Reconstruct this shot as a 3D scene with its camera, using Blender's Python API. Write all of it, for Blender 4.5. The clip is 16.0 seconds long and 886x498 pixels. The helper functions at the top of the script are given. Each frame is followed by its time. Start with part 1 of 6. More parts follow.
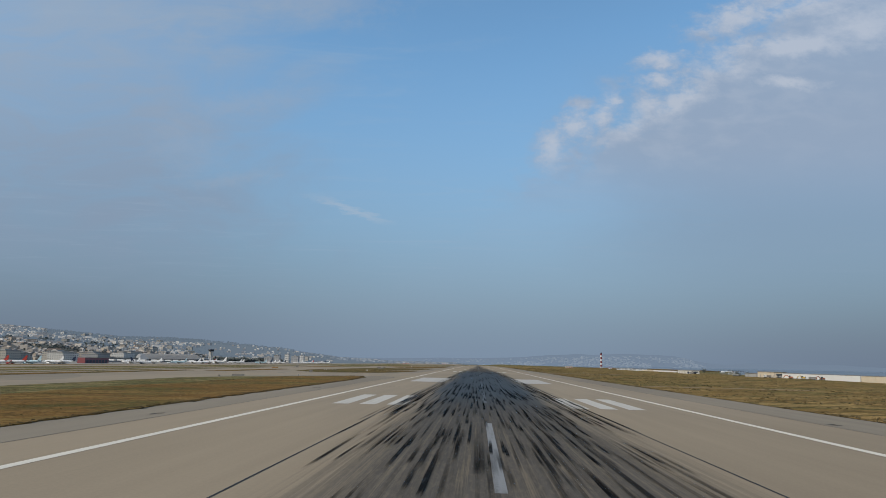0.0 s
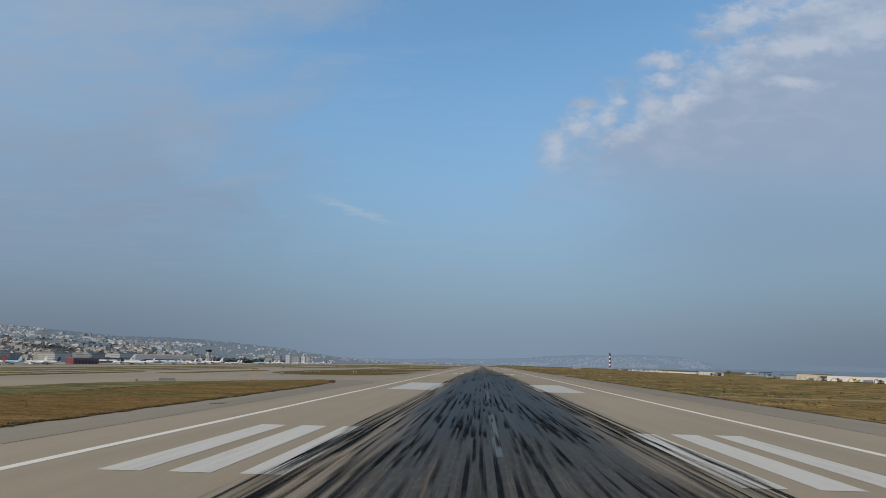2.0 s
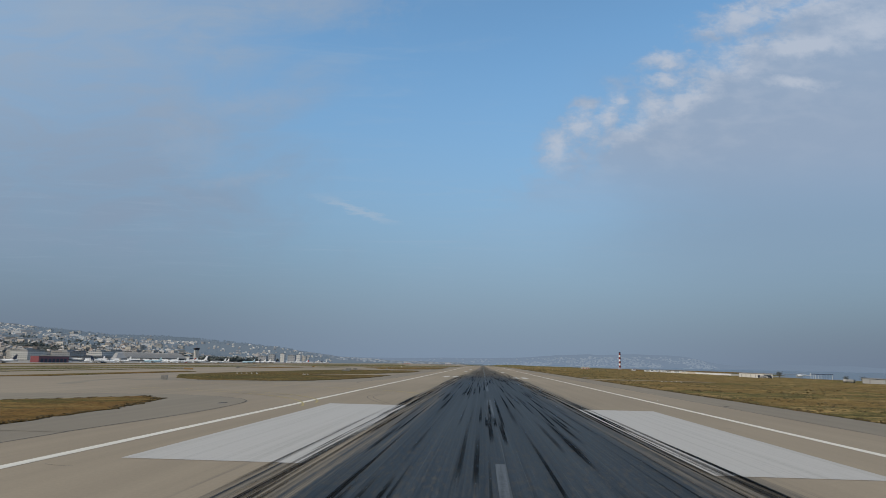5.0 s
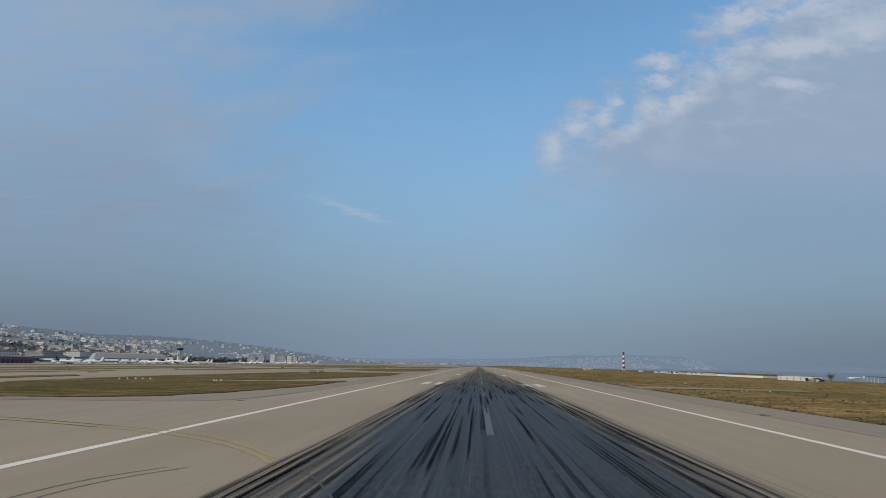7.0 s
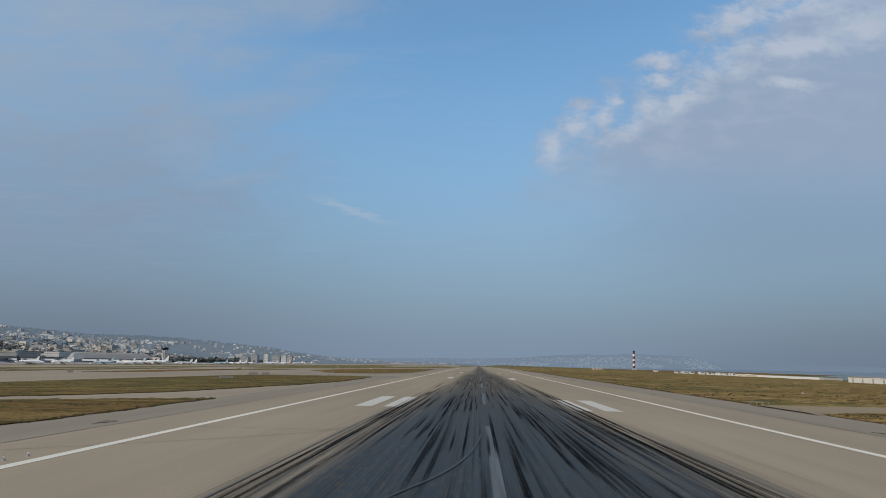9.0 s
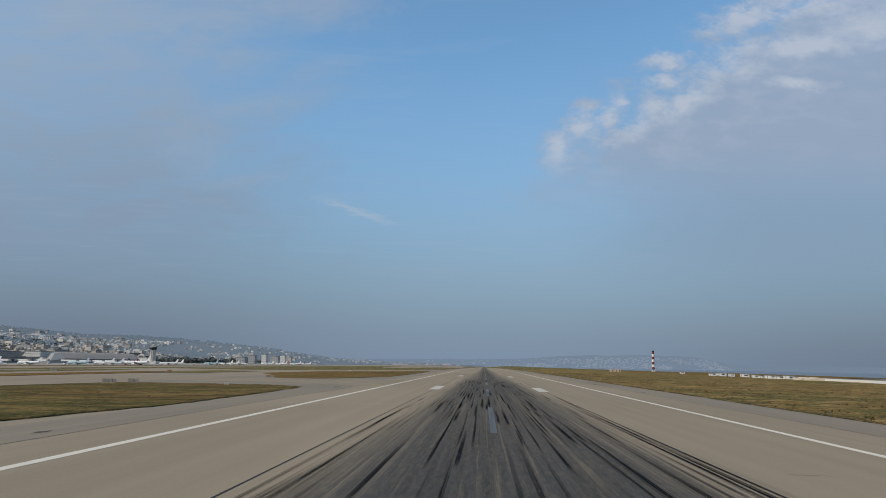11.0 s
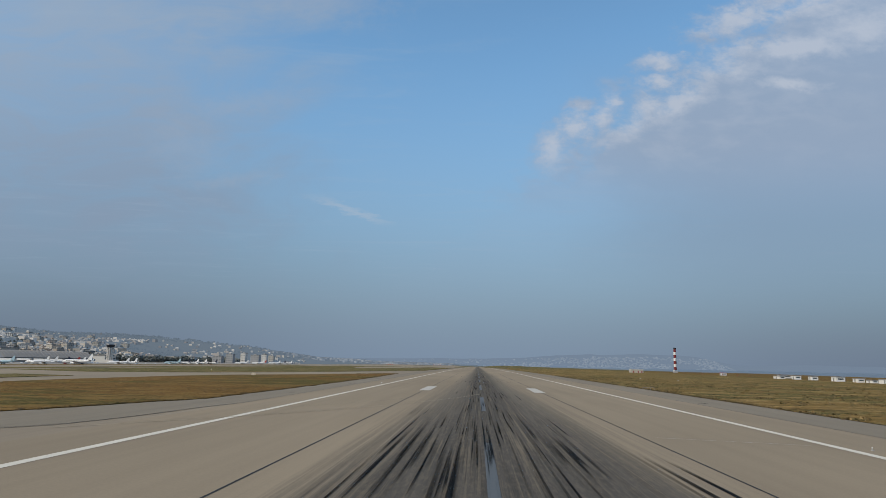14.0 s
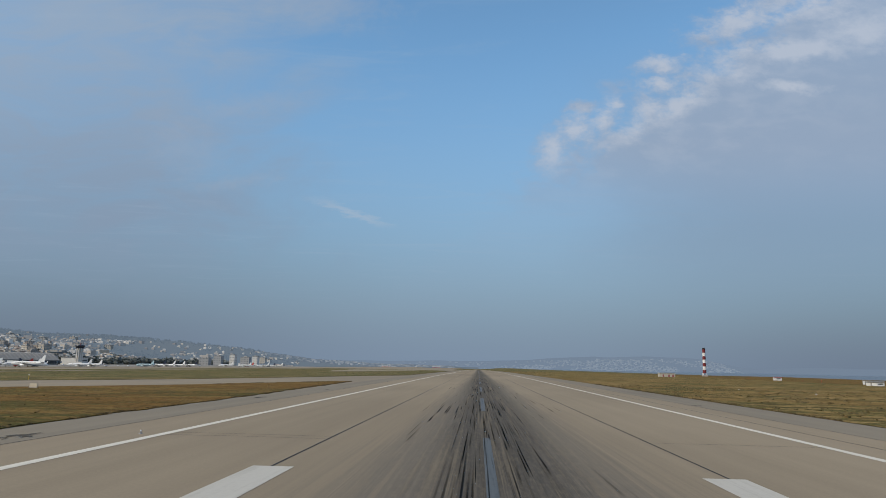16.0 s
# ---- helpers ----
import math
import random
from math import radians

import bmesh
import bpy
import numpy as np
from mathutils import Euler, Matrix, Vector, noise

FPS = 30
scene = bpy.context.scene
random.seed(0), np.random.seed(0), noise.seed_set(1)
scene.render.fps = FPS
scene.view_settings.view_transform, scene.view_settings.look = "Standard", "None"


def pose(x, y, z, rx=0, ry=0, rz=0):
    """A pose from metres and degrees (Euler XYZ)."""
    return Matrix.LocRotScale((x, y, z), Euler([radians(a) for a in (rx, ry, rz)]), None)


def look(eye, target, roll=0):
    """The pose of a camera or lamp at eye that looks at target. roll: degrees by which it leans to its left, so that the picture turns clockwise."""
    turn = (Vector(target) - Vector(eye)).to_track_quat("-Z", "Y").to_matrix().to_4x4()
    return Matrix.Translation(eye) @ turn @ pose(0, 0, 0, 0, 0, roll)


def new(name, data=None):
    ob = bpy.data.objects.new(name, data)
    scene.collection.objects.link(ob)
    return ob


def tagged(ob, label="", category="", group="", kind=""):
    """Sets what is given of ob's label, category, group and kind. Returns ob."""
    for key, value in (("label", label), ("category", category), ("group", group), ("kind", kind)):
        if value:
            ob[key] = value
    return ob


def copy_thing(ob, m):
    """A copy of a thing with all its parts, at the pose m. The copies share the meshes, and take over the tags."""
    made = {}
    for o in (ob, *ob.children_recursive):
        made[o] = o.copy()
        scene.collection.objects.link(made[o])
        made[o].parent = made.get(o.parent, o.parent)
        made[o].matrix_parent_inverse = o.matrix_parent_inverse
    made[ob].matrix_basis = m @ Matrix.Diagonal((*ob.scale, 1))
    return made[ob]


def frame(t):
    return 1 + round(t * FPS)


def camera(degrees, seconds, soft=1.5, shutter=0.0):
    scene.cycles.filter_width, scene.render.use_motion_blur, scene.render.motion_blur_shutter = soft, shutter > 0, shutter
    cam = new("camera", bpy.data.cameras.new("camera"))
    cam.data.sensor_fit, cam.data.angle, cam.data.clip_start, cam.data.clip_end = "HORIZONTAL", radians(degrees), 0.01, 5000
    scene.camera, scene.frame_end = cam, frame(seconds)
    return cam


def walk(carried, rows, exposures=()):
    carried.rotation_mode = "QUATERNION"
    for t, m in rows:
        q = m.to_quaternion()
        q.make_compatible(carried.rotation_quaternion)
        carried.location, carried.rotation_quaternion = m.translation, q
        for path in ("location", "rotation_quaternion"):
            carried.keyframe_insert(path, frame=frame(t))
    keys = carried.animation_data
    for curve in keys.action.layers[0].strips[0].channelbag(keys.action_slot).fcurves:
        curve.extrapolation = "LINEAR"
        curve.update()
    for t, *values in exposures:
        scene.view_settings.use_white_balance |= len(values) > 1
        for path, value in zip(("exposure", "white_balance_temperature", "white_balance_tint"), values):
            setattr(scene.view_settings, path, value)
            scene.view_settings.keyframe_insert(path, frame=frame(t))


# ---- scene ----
# A take-off roll along a runway by the sea.  All lengths below are in runway metres and are
# brought to scene metres by K, so that the roll keeps within the camera's speed.
K = 0.65
LENS = 65.5
EYE_H = 4.8
VIEW = [
    (0, 845, 643.2, 0.0189), (0.5, 849.6, 644.4, 0.019), (1, 851.5, 643.8, 0.0192), (1.5, 852.7, 644.3, 0.0193),
    (2, 852.3, 644.5, 0.0194), (2.5, 854.4, 643.6, 0.0194), (3, 858.3, 643.7, 0.0198), (3.5, 857.1, 643.5, 0.0202),
    (4, 856, 643.6, 0.0206), (4.5, 855, 643.5, 0.0211), (5, 853.8, 643.6, 0.0215), (5.5, 852.7, 643.5, 0.0219),
    (6, 850.5, 644, 0.0219), (6.5, 848.1, 644.3, 0.0218), (7, 846.6, 645, 0.0212), (7.5, 844.4, 644.6, 0.0206),
    (8, 844, 644.8, 0.0201), (8.5, 844.9, 644.5, 0.0197), (9, 846.5, 644.4, 0.0194), (9.5, 848.8, 644.9, 0.0195),
    (10, 851.2, 645.2, 0.0197), (10.5, 853.5, 645.7, 0.0198), (11, 855.8, 646, 0.02), (11.5, 858.1, 646.4, 0.0201),
    (12, 857, 648, 0.0201), (12.5, 851.8, 642.8, 0.02), (13, 846.7, 648, 0.0204), (13.5, 845.8, 648.9, 0.0208),
    (14, 844.8, 645, 0.0205), (14.5, 844.1, 649.8, 0.0204), (15, 842.9, 649.9, 0.0203), (15.5, 843.1, 648.3, 0.0205),
    (16, 846.3, 649.4, 0.0208),
]

def camera_rows():
    """Seconds and pose: a steady acceleration down the centre line; the runway's vanishing point gives the turn."""
    rows = []
    f = 784 / math.tan(radians(LENS / 2))
    for t, vx, vy, lean in VIEW:
        u0, v0, a = vx - 784, vy - 441, math.atan(lean)
        u, v = u0 * math.cos(a) + v0 * math.sin(a), -u0 * math.sin(a) + v0 * math.cos(a)
        p = math.atan(v / f)
        w = math.atan(u / f * math.cos(p))
        y = 22.02 * t + 1.348 * t * t - 0.00697 * t ** 3
        eye = Vector((float(np.interp(t, (0, 6.5, 12.5, 16), (-1.5, -1.46, -1.3, -1.17))), y, EYE_H)) * K
        way = Vector((-math.sin(w) * math.cos(p), math.cos(w) * math.cos(p), math.sin(p)))
        rows.append((t, look(eye, eye + way, math.degrees(a))))
    return rows


cam = camera(LENS, 16.0, soft=0.5, shutter=0.03)
walk(cam, camera_rows())

# ---------------------------------------------------------------- world and sun
SUN_EL, SUN_AZ = 38, -125      # degrees; azimuth from the runway's heading, to the right


def node(nt, kind, **inputs):
    n = nt.nodes.new(kind)
    for k, v in inputs.items():
        n.inputs[k.replace("_", " ")].default_value = v
    return n


def math_node(nt, op, a, b=None, clamp=False):
    n = nt.nodes.new("ShaderNodeMath")
    n.operation, n.use_clamp = op, clamp
    for i, v in enumerate((a, b)):
        if v is None:
            continue
        if isinstance(v, (int, float)):
            n.inputs[i].default_value = v
        else:
            nt.links.new(v, n.inputs[i])
    return n.outputs[0]


def smooth(nt, v, lo, hi):
    n = nt.nodes.new("ShaderNodeMapRange")
    n.interpolation_type = "SMOOTHSTEP"
    nt.links.new(v, n.inputs[0])
    n.inputs[1].default_value, n.inputs[2].default_value = lo, hi
    return n.outputs[0]


def mix(nt, f, a, b):
    n = nt.nodes.new("ShaderNodeMix")
    n.data_type = "RGBA"
    for i, v in ((0, f), (6, a), (7, b)):
        if isinstance(v, (int, float)):
            n.inputs[i].default_value = v
        elif isinstance(v, tuple):
            n.inputs[i].default_value = (*v, 1)
        else:
            nt.links.new(v, n.inputs[i])
    return n.outputs[2]


def ramp(nt, v, stops):
    n = nt.nodes.new("ShaderNodeValToRGB")
    n.color_ramp.elements.remove(n.color_ramp.elements[1])
    for i, (p, c) in enumerate(stops):
        e = n.color_ramp.elements[0] if i == 0 else n.color_ramp.elements.new(p)
        e.position, e.color = p, ((c, c, c, 1) if isinstance(c, (int, float)) else (*c, 1))
    nt.links.new(v, n.inputs[0])
    return n.outputs[0]


def scaled(nt, vec, x, y, z, shift=(0, 0, 0)):
    n = nt.nodes.new("ShaderNodeMapping")
    n.inputs["Scale"].default_value, n.inputs["Location"].default_value = (x, y, z), shift
    nt.links.new(vec, n.inputs["Vector"])
    return n.outputs[0]


def noisy(nt, vec, scale, detail=3.0, rough=0.55, warp=0.0):
    n = nt.nodes.new("ShaderNodeTexNoise")
    n.inputs["Scale"].default_value, n.inputs["Detail"].default_value = scale, detail
    n.inputs["Roughness"].default_value, n.inputs["Distortion"].default_value = rough, warp
    nt.links.new(vec, n.inputs["Vector"])
    return n.outputs[0]


def build_world():
    """A hazy afternoon sky with a thin veil of cloud on one side and a broken bank on the other."""
    w = bpy.data.worlds.new("sky")
    scene.world = w
    w.use_nodes = True
    nt = w.node_tree
    bg = nt.nodes["Background"]
    sky = nt.nodes.new("ShaderNodeTexSky")
    sky.sky_type, sky.sun_disc = "NISHITA", False
    sky.sun_elevation, sky.sun_rotation = radians(SUN_EL), radians(SUN_AZ)
    sky.air_density, sky.dust_density, sky.ozone_density = 1.0, 0.6, 2.0
    tc = nt.nodes.new("ShaderNodeTexCoord")
    way = tc.outputs["Generated"]
    sep = nt.nodes.new("ShaderNodeSeparateXYZ")
    nt.links.new(way, sep.inputs[0])
    x, y, z = sep.outputs
    tint = nt.nodes.new("ShaderNodeMix")
    tint.data_type, tint.blend_type = "RGBA", "MULTIPLY"
    tint.inputs[0].default_value, tint.inputs[7].default_value = 1.0, (1.41, 1.8, 1.81, 1)
    nt.links.new(sky.outputs[0], tint.inputs[6])
    # haze thickens towards the horizon
    up = math_node(nt, "ABSOLUTE", z)
    haze = math_node(nt, "SUBTRACT", 1.0, smooth(nt, up, 0.0, 0.47))
    ahead_x = math_node(nt, "ABSOLUTE", math_node(nt, "DIVIDE", x, math_node(nt, "MAXIMUM", y, 0.08)))
    murk = mix(nt, smooth(nt, ahead_x, 0.05, 0.6), (1.93, 2.6, 3.62), (1.47, 1.92, 2.72))
    col = mix(nt, math_node(nt, "MULTIPLY", haze, 0.98), tint.outputs[2], murk)
    # the cloud layer lies flat overhead: directions brought to a plane
    safe = math_node(nt, "MAXIMUM", up, 0.05)
    px, py = math_node(nt, "DIVIDE", x, safe), math_node(nt, "DIVIDE", y, safe)
    com = nt.nodes.new("ShaderNodeCombineXYZ")
    nt.links.new(px, com.inputs[0])
    nt.links.new(py, com.inputs[1])
    plane = com.outputs[0]
    low = smooth(nt, up, 0.03, 0.2)
    # directions ahead, as seen on an upright plane
    front = math_node(nt, "MAXIMUM", y, 0.08)
    qx, qz = math_node(nt, "DIVIDE", x, front), math_node(nt, "DIVIDE", z, front)
    qc = nt.nodes.new("ShaderNodeCombineXYZ")
    nt.links.new(qx, qc.inputs[0])
    nt.links.new(qz, qc.inputs[1])
    ahead = qc.outputs[0]
    # a thin veil to the left of the runway
    wisps = noisy(nt, scaled(nt, ahead, 4.0, 7.5, 1, (0.3, 0.9, 0)), 1.0, 6, 0.6, 0.5)
    e2 = math_node(nt, "SUBTRACT", math_node(nt, "MULTIPLY", qx, -1.0), 0.36)
    e2 = math_node(nt, "ADD", e2, math_node(nt, "MULTIPLY", math_node(nt, "SUBTRACT", wisps, 0.5), 0.75))
    e2 = math_node(nt, "ADD", e2, math_node(nt, "MULTIPLY", smooth(nt, qz, 0.36, 0.62), 0.1))
    shred = noisy(nt, scaled(nt, ahead, 5.5, 17.0, 1, (2.3, 0.4, 0)), 1.0, 6, 0.62, 0.8)
    veil = math_node(nt, "MULTIPLY", smooth(nt, e2, -0.17, 0.2), math_node(nt, "MULTIPLY", low, math_node(nt, "ADD", 0.48, math_node(nt, "MULTIPLY", smooth(nt, shred, 0.3, 0.68), 0.34))))
    col = mix(nt, veil, col, mix(nt, smooth(nt, qz, 0.2, 0.55), (2.42, 3.12, 4.2), (3.1, 3.92, 5.05)))
    # thin streaks across the blue and one small feather of cirrus
    fine = noisy(nt, scaled(nt, plane, 1.1, 3.4, 1, (3, 7, 0)), 1.0, 7, 0.65, 0.6)
    col = mix(nt, math_node(nt, "MULTIPLY", math_node(nt, "MULTIPLY", smooth(nt, fine, 0.5, 0.85), low), 0.3), col, (3.4, 4.4, 5.6))
    fx, fy = math_node(nt, "ADD", px, 0.85), math_node(nt, "SUBTRACT", py, 4.5)
    across = math_node(nt, "ABSOLUTE", math_node(nt, "ADD", math_node(nt, "SUBTRACT", math_node(nt, "MULTIPLY", fx, 0.93), math_node(nt, "MULTIPLY", fy, 0.367)),
                                                 math_node(nt, "MULTIPLY", math_node(nt, "SUBTRACT", noisy(nt, plane, 9.0, 5, 0.65), 0.5), 0.3)))
    length = math_node(nt, "ABSOLUTE", math_node(nt, "ADD", math_node(nt, "MULTIPLY", fx, 0.367), math_node(nt, "MULTIPLY", fy, 0.93)))
    feather = math_node(nt, "MULTIPLY", math_node(nt, "SUBTRACT", 1.0, smooth(nt, across, 0.0, 0.11)), math_node(nt, "SUBTRACT", 1.0, smooth(nt, length, 0.1, 0.6)))
    col = mix(nt, math_node(nt, "MULTIPLY", feather, 0.45), col, (4.2, 4.9, 5.8))
    # a smooth veil behind the bank, to the right
    turn = math_node(nt, "DIVIDE", px, math_node(nt, "MAXIMUM", py, 0.05))
    right = math_node(nt, "MULTIPLY", smooth(nt, math_node(nt, "ADD", turn, math_node(nt, "MULTIPLY", math_node(nt, "SUBTRACT", wisps, 0.5), 0.3)), 0.02, 0.42), math_node(nt, "SUBTRACT", 1.0, smooth(nt, up, 0.3, 0.46)))
    col = mix(nt, math_node(nt, "MULTIPLY", right, math_node(nt, "MULTIPLY", low, 0.55)), col, (2.12, 2.72, 3.62))
    # a broken bank to the right: a ragged upper edge with loose puffs, ridges inside it, smooth behind
    swirl = nt.nodes.new("ShaderNodeTexNoise")
    swirl.inputs["Scale"].default_value, swirl.inputs["Detail"].default_value, swirl.inputs["Roughness"].default_value = 1.0, 5.0, 0.6
    nt.links.new(scaled(nt, ahead, 26.0, 34.0, 1), swirl.inputs["Vector"])
    shove = nt.nodes.new("ShaderNodeVectorMath")
    shove.operation = "MULTIPLY_ADD"
    nt.links.new(swirl.outputs["Color"], shove.inputs[0])
    shove.inputs[1].default_value, shove.inputs[2].default_value = (0.05, 0.036, 0.0), (-0.025, -0.018, 0.0)
    torn = nt.nodes.new("ShaderNodeVectorMath")
    torn.operation = "ADD"
    nt.links.new(ahead, torn.inputs[0])
    nt.links.new(shove.outputs[0], torn.inputs[1])

    def puff(cx, cz, rx, rz, lean=0.0):
        """One at the middle of a soft oval of sky, nought at its rim and less beyond."""
        n = nt.nodes.new("ShaderNodeMapping")
        n.vector_type = "TEXTURE"
        n.inputs["Location"].default_value, n.inputs["Scale"].default_value = (cx, cz, 0), (rx, rz, 1)
        n.inputs["Rotation"].default_value = (0, 0, radians(lean))
        nt.links.new(torn.outputs[0], n.inputs["Vector"])
        flat = nt.nodes.new("ShaderNodeVectorMath")
        flat.operation = "LENGTH"
        nt.links.new(n.outputs[0], flat.inputs[0])
        return math_node(nt, "SUBTRACT", 1.0, flat.outputs["Value"])

    def most(values):
        top = values[0]
        for v in values[1:]:
            top = math_node(nt, "MAXIMUM", top, v)
        return top

    curl = noisy(nt, scaled(nt, ahead, 30.0, 46.0, 1, (4, 1, 0)), 1.0, 6, 0.6, 0.3)
    fine_curl = noisy(nt, scaled(nt, ahead, 70.0, 105.0, 1, (1, 8, 0)), 1.0, 5, 0.65, 0.4)
    fray = math_node(nt, "ADD", math_node(nt, "MULTIPLY", math_node(nt, "SUBTRACT", curl, 0.5), 1.8), math_node(nt, "MULTIPLY", math_node(nt, "SUBTRACT", fine_curl, 0.5), 0.8))
    loose = most([puff(*p) for p in ((0.271, 0.457, 0.042, 0.016, 8), (0.268, 0.425, 0.034, 0.016, 10), (0.152, 0.39, 0.03, 0.013, 8), (0.188, 0.371, 0.022, 0.036, -28), (0.142, 0.349, 0.03, 0.038, -30),
                                     (0.104, 0.31, 0.028, 0.045, -14), (0.13, 0.29, 0.045, 0.04, 20), (0.346, 0.494, 0.042, 0.018, 6), (0.392, 0.524, 0.075, 0.034, 18), (0.45, 0.56, 0.09, 0.03, 25))])
    thin = puff(0.206, 0.42, 0.03, 0.02, 15)
    e1 = math_node(nt, "SUBTRACT", math_node(nt, "MULTIPLY", math_node(nt, "SUBTRACT", qx, 0.118), 0.59), math_node(nt, "MULTIPLY", math_node(nt, "SUBTRACT", qz, 0.31), 0.807))
    wavy = math_node(nt, "ADD", e1, math_node(nt, "MULTIPLY", math_node(nt, "SUBTRACT", noisy(nt, scaled(nt, ahead, 15.0, 20.0, 1, (2, 6, 0)), 1.0, 4, 0.55), 0.5), 0.12))
    body = math_node(nt, "MULTIPLY", wavy, 20.0)
    shape = math_node(nt, "ADD", most([body, loose]), fray)
    high = smooth(nt, qz, 0.2, 0.34)
    bank = math_node(nt, "MULTIPLY", smooth(nt, shape, -0.45, 0.95), math_node(nt, "ADD", 0.12, math_node(nt, "MULTIPLY", high, 0.88)))
    bank = math_node(nt, "MAXIMUM", bank, math_node(nt, "MULTIPLY", smooth(nt, math_node(nt, "ADD", thin, fray), -0.1, 0.9), 0.5))
    ridges = most([puff(*p) for p in ((0.36, 0.45, 0.052, 0.022, 4), (0.477, 0.482, 0.12, 0.016, 2), (0.392, 0.53, 0.07, 0.022, 16), (0.30, 0.40, 0.06, 0.022, 34), (0.271, 0.46, 0.04, 0.014, 6),
                                      (0.235, 0.37, 0.055, 0.02, 36), (0.268, 0.428, 0.03, 0.014, 8), (0.58, 0.512, 0.07, 0.03, 10), (0.49, 0.55, 0.08, 0.02, 5), (0.46, 0.424, 0.05, 0.008, -4), (0.187, 0.38, 0.02, 0.03, -28), (0.14, 0.355, 0.022, 0.03, -30), (0.105, 0.315, 0.02, 0.034, -12))])
    glow = smooth(nt, math_node(nt, "ADD", ridges, math_node(nt, "MULTIPLY", fray, 0.9)), -0.6, 1.1)
    mottle = noisy(nt, scaled(nt, ahead, 16.0, 34.0, 1, (7, 3, 0)), 1.0, 5, 0.55, 0.2)
    glow = math_node(nt, "ADD", math_node(nt, "MULTIPLY", glow, 0.95), math_node(nt, "MULTIPLY", smooth(nt, mottle, 0.4, 0.7), math_node(nt, "SUBTRACT", 0.34, math_node(nt, "MULTIPLY", smooth(nt, e1, 0.02, 0.24), 0.26))), clamp=True)
    cloud = mix(nt, math_node(nt, "MULTIPLY", glow, high), (2.98, 3.78, 5.05), (4.8, 5.25, 6.1))
    col = mix(nt, math_node(nt, "MULTIPLY", bank, math_node(nt, "MULTIPLY", low, 0.85)), col, cloud)
    # faint torn tongues at the edge of the veil
    tongues = most([puff(*p) for p in ((-0.37, 0.39, 0.1, 0.02, 8), (-0.375, 0.268, 0.08, 0.012, 10), (-0.25, 0.56, 0.12, 0.04, 0), (-0.46, 0.33, 0.07, 0.05, -30))])
    tongue = smooth(nt, math_node(nt, "ADD", tongues, fray), -0.4, 1.1)
    col = mix(nt, math_node(nt, "MULTIPLY", tongue, 0.34), col, (3.2, 3.85, 4.85))
    nt.links.new(col, bg.inputs[0])
    bg.inputs[1].default_value = 0.1


build_world()
sun = new("sun", bpy.data.lights.new("sun", "SUN"))
sun.data.energy, sun.data.angle, sun.data.color = 2.9, radians(3.0), (1.0, 0.87, 0.69)
sun.matrix_world = look((0, 0, 900), (-math.sin(radians(SUN_AZ)) * math.cos(radians(SUN_EL)),
                                      -math.cos(radians(SUN_AZ)) * math.cos(radians(SUN_EL)), 900 - math.sin(radians(SUN_EL))))


# ---------------------------------------------------------------- materials
def material(name, rough=0.9, metal=0.0, spec=0.3):
    m = bpy.data.materials.new(name)
    m.use_nodes = True
    nt = m.node_tree
    b = nt.nodes["Principled BSDF"]
    b.inputs["Roughness"].default_value, b.inputs["Metallic"].default_value = rough, metal
    b.inputs["Specular IOR Level"].default_value = spec
    tc = nt.nodes.new("ShaderNodeTexCoord")
    return m, nt, b, tc.outputs["Object"]


def bump(nt, b, height, dist, strength=1.0):
    n = node(nt, "ShaderNodeBump", Distance=dist, Strength=strength)
    nt.links.new(height, n.inputs["Height"])
    nt.links.new(n.outputs[0], b.inputs["Normal"])


def plain(name, col, rough=0.6, metal=0.0, vary=0.18, scale=1.5, each=0.0, spec=0.4):
    """A painted or cast surface with soft blotches, fine grain and, if wanted, a tone of its own for each piece."""
    m, nt, b, vec = material(name, rough, metal, spec)
    n = noisy(nt, vec, scale, 5, 0.6)
    g = noisy(nt, vec, scale * 14, 3, 0.6)
    k = math_node(nt, "ADD", math_node(nt, "MULTIPLY", n, 0.7), math_node(nt, "MULTIPLY", g, 0.3))
    c = mix(nt, k, tuple(v * (1 - vary) for v in col), tuple(min(1, v * (1 + vary)) for v in col))
    if each:
        inf = nt.nodes.new("ShaderNodeObjectInfo")
        c = mix(nt, math_node(nt, "MULTIPLY", inf.outputs["Random"], each), c, tuple(v * 0.45 for v in col))
    nt.links.new(c, b.inputs["Base Color"])
    bump(nt, b, g, 0.02, 0.3)
    return m


def island(name, cols, rough=0.85):
    """One of several colours for each loose piece of a mesh."""
    m, nt, b, vec = material(name, rough)
    geo = nt.nodes.new("ShaderNodeNewGeometry")
    r = nt.nodes.new("ShaderNodeValToRGB")
    r.color_ramp.interpolation = "CONSTANT"
    r.color_ramp.elements.remove(r.color_ramp.elements[1])
    for i, c in enumerate(cols):
        e = r.color_ramp.elements[0] if i == 0 else r.color_ramp.elements.new(i / len(cols))
        e.position, e.color = i / len(cols), (*c, 1)
    nt.links.new(geo.outputs["Random Per Island"], r.inputs[0])
    n = noisy(nt, vec, 0.6, 4)
    c = mix(nt, math_node(nt, "MULTIPLY", n, 0.4), r.outputs[0], (0.12, 0.11, 0.1))
    nt.links.new(c, b.inputs["Base Color"])
    return m


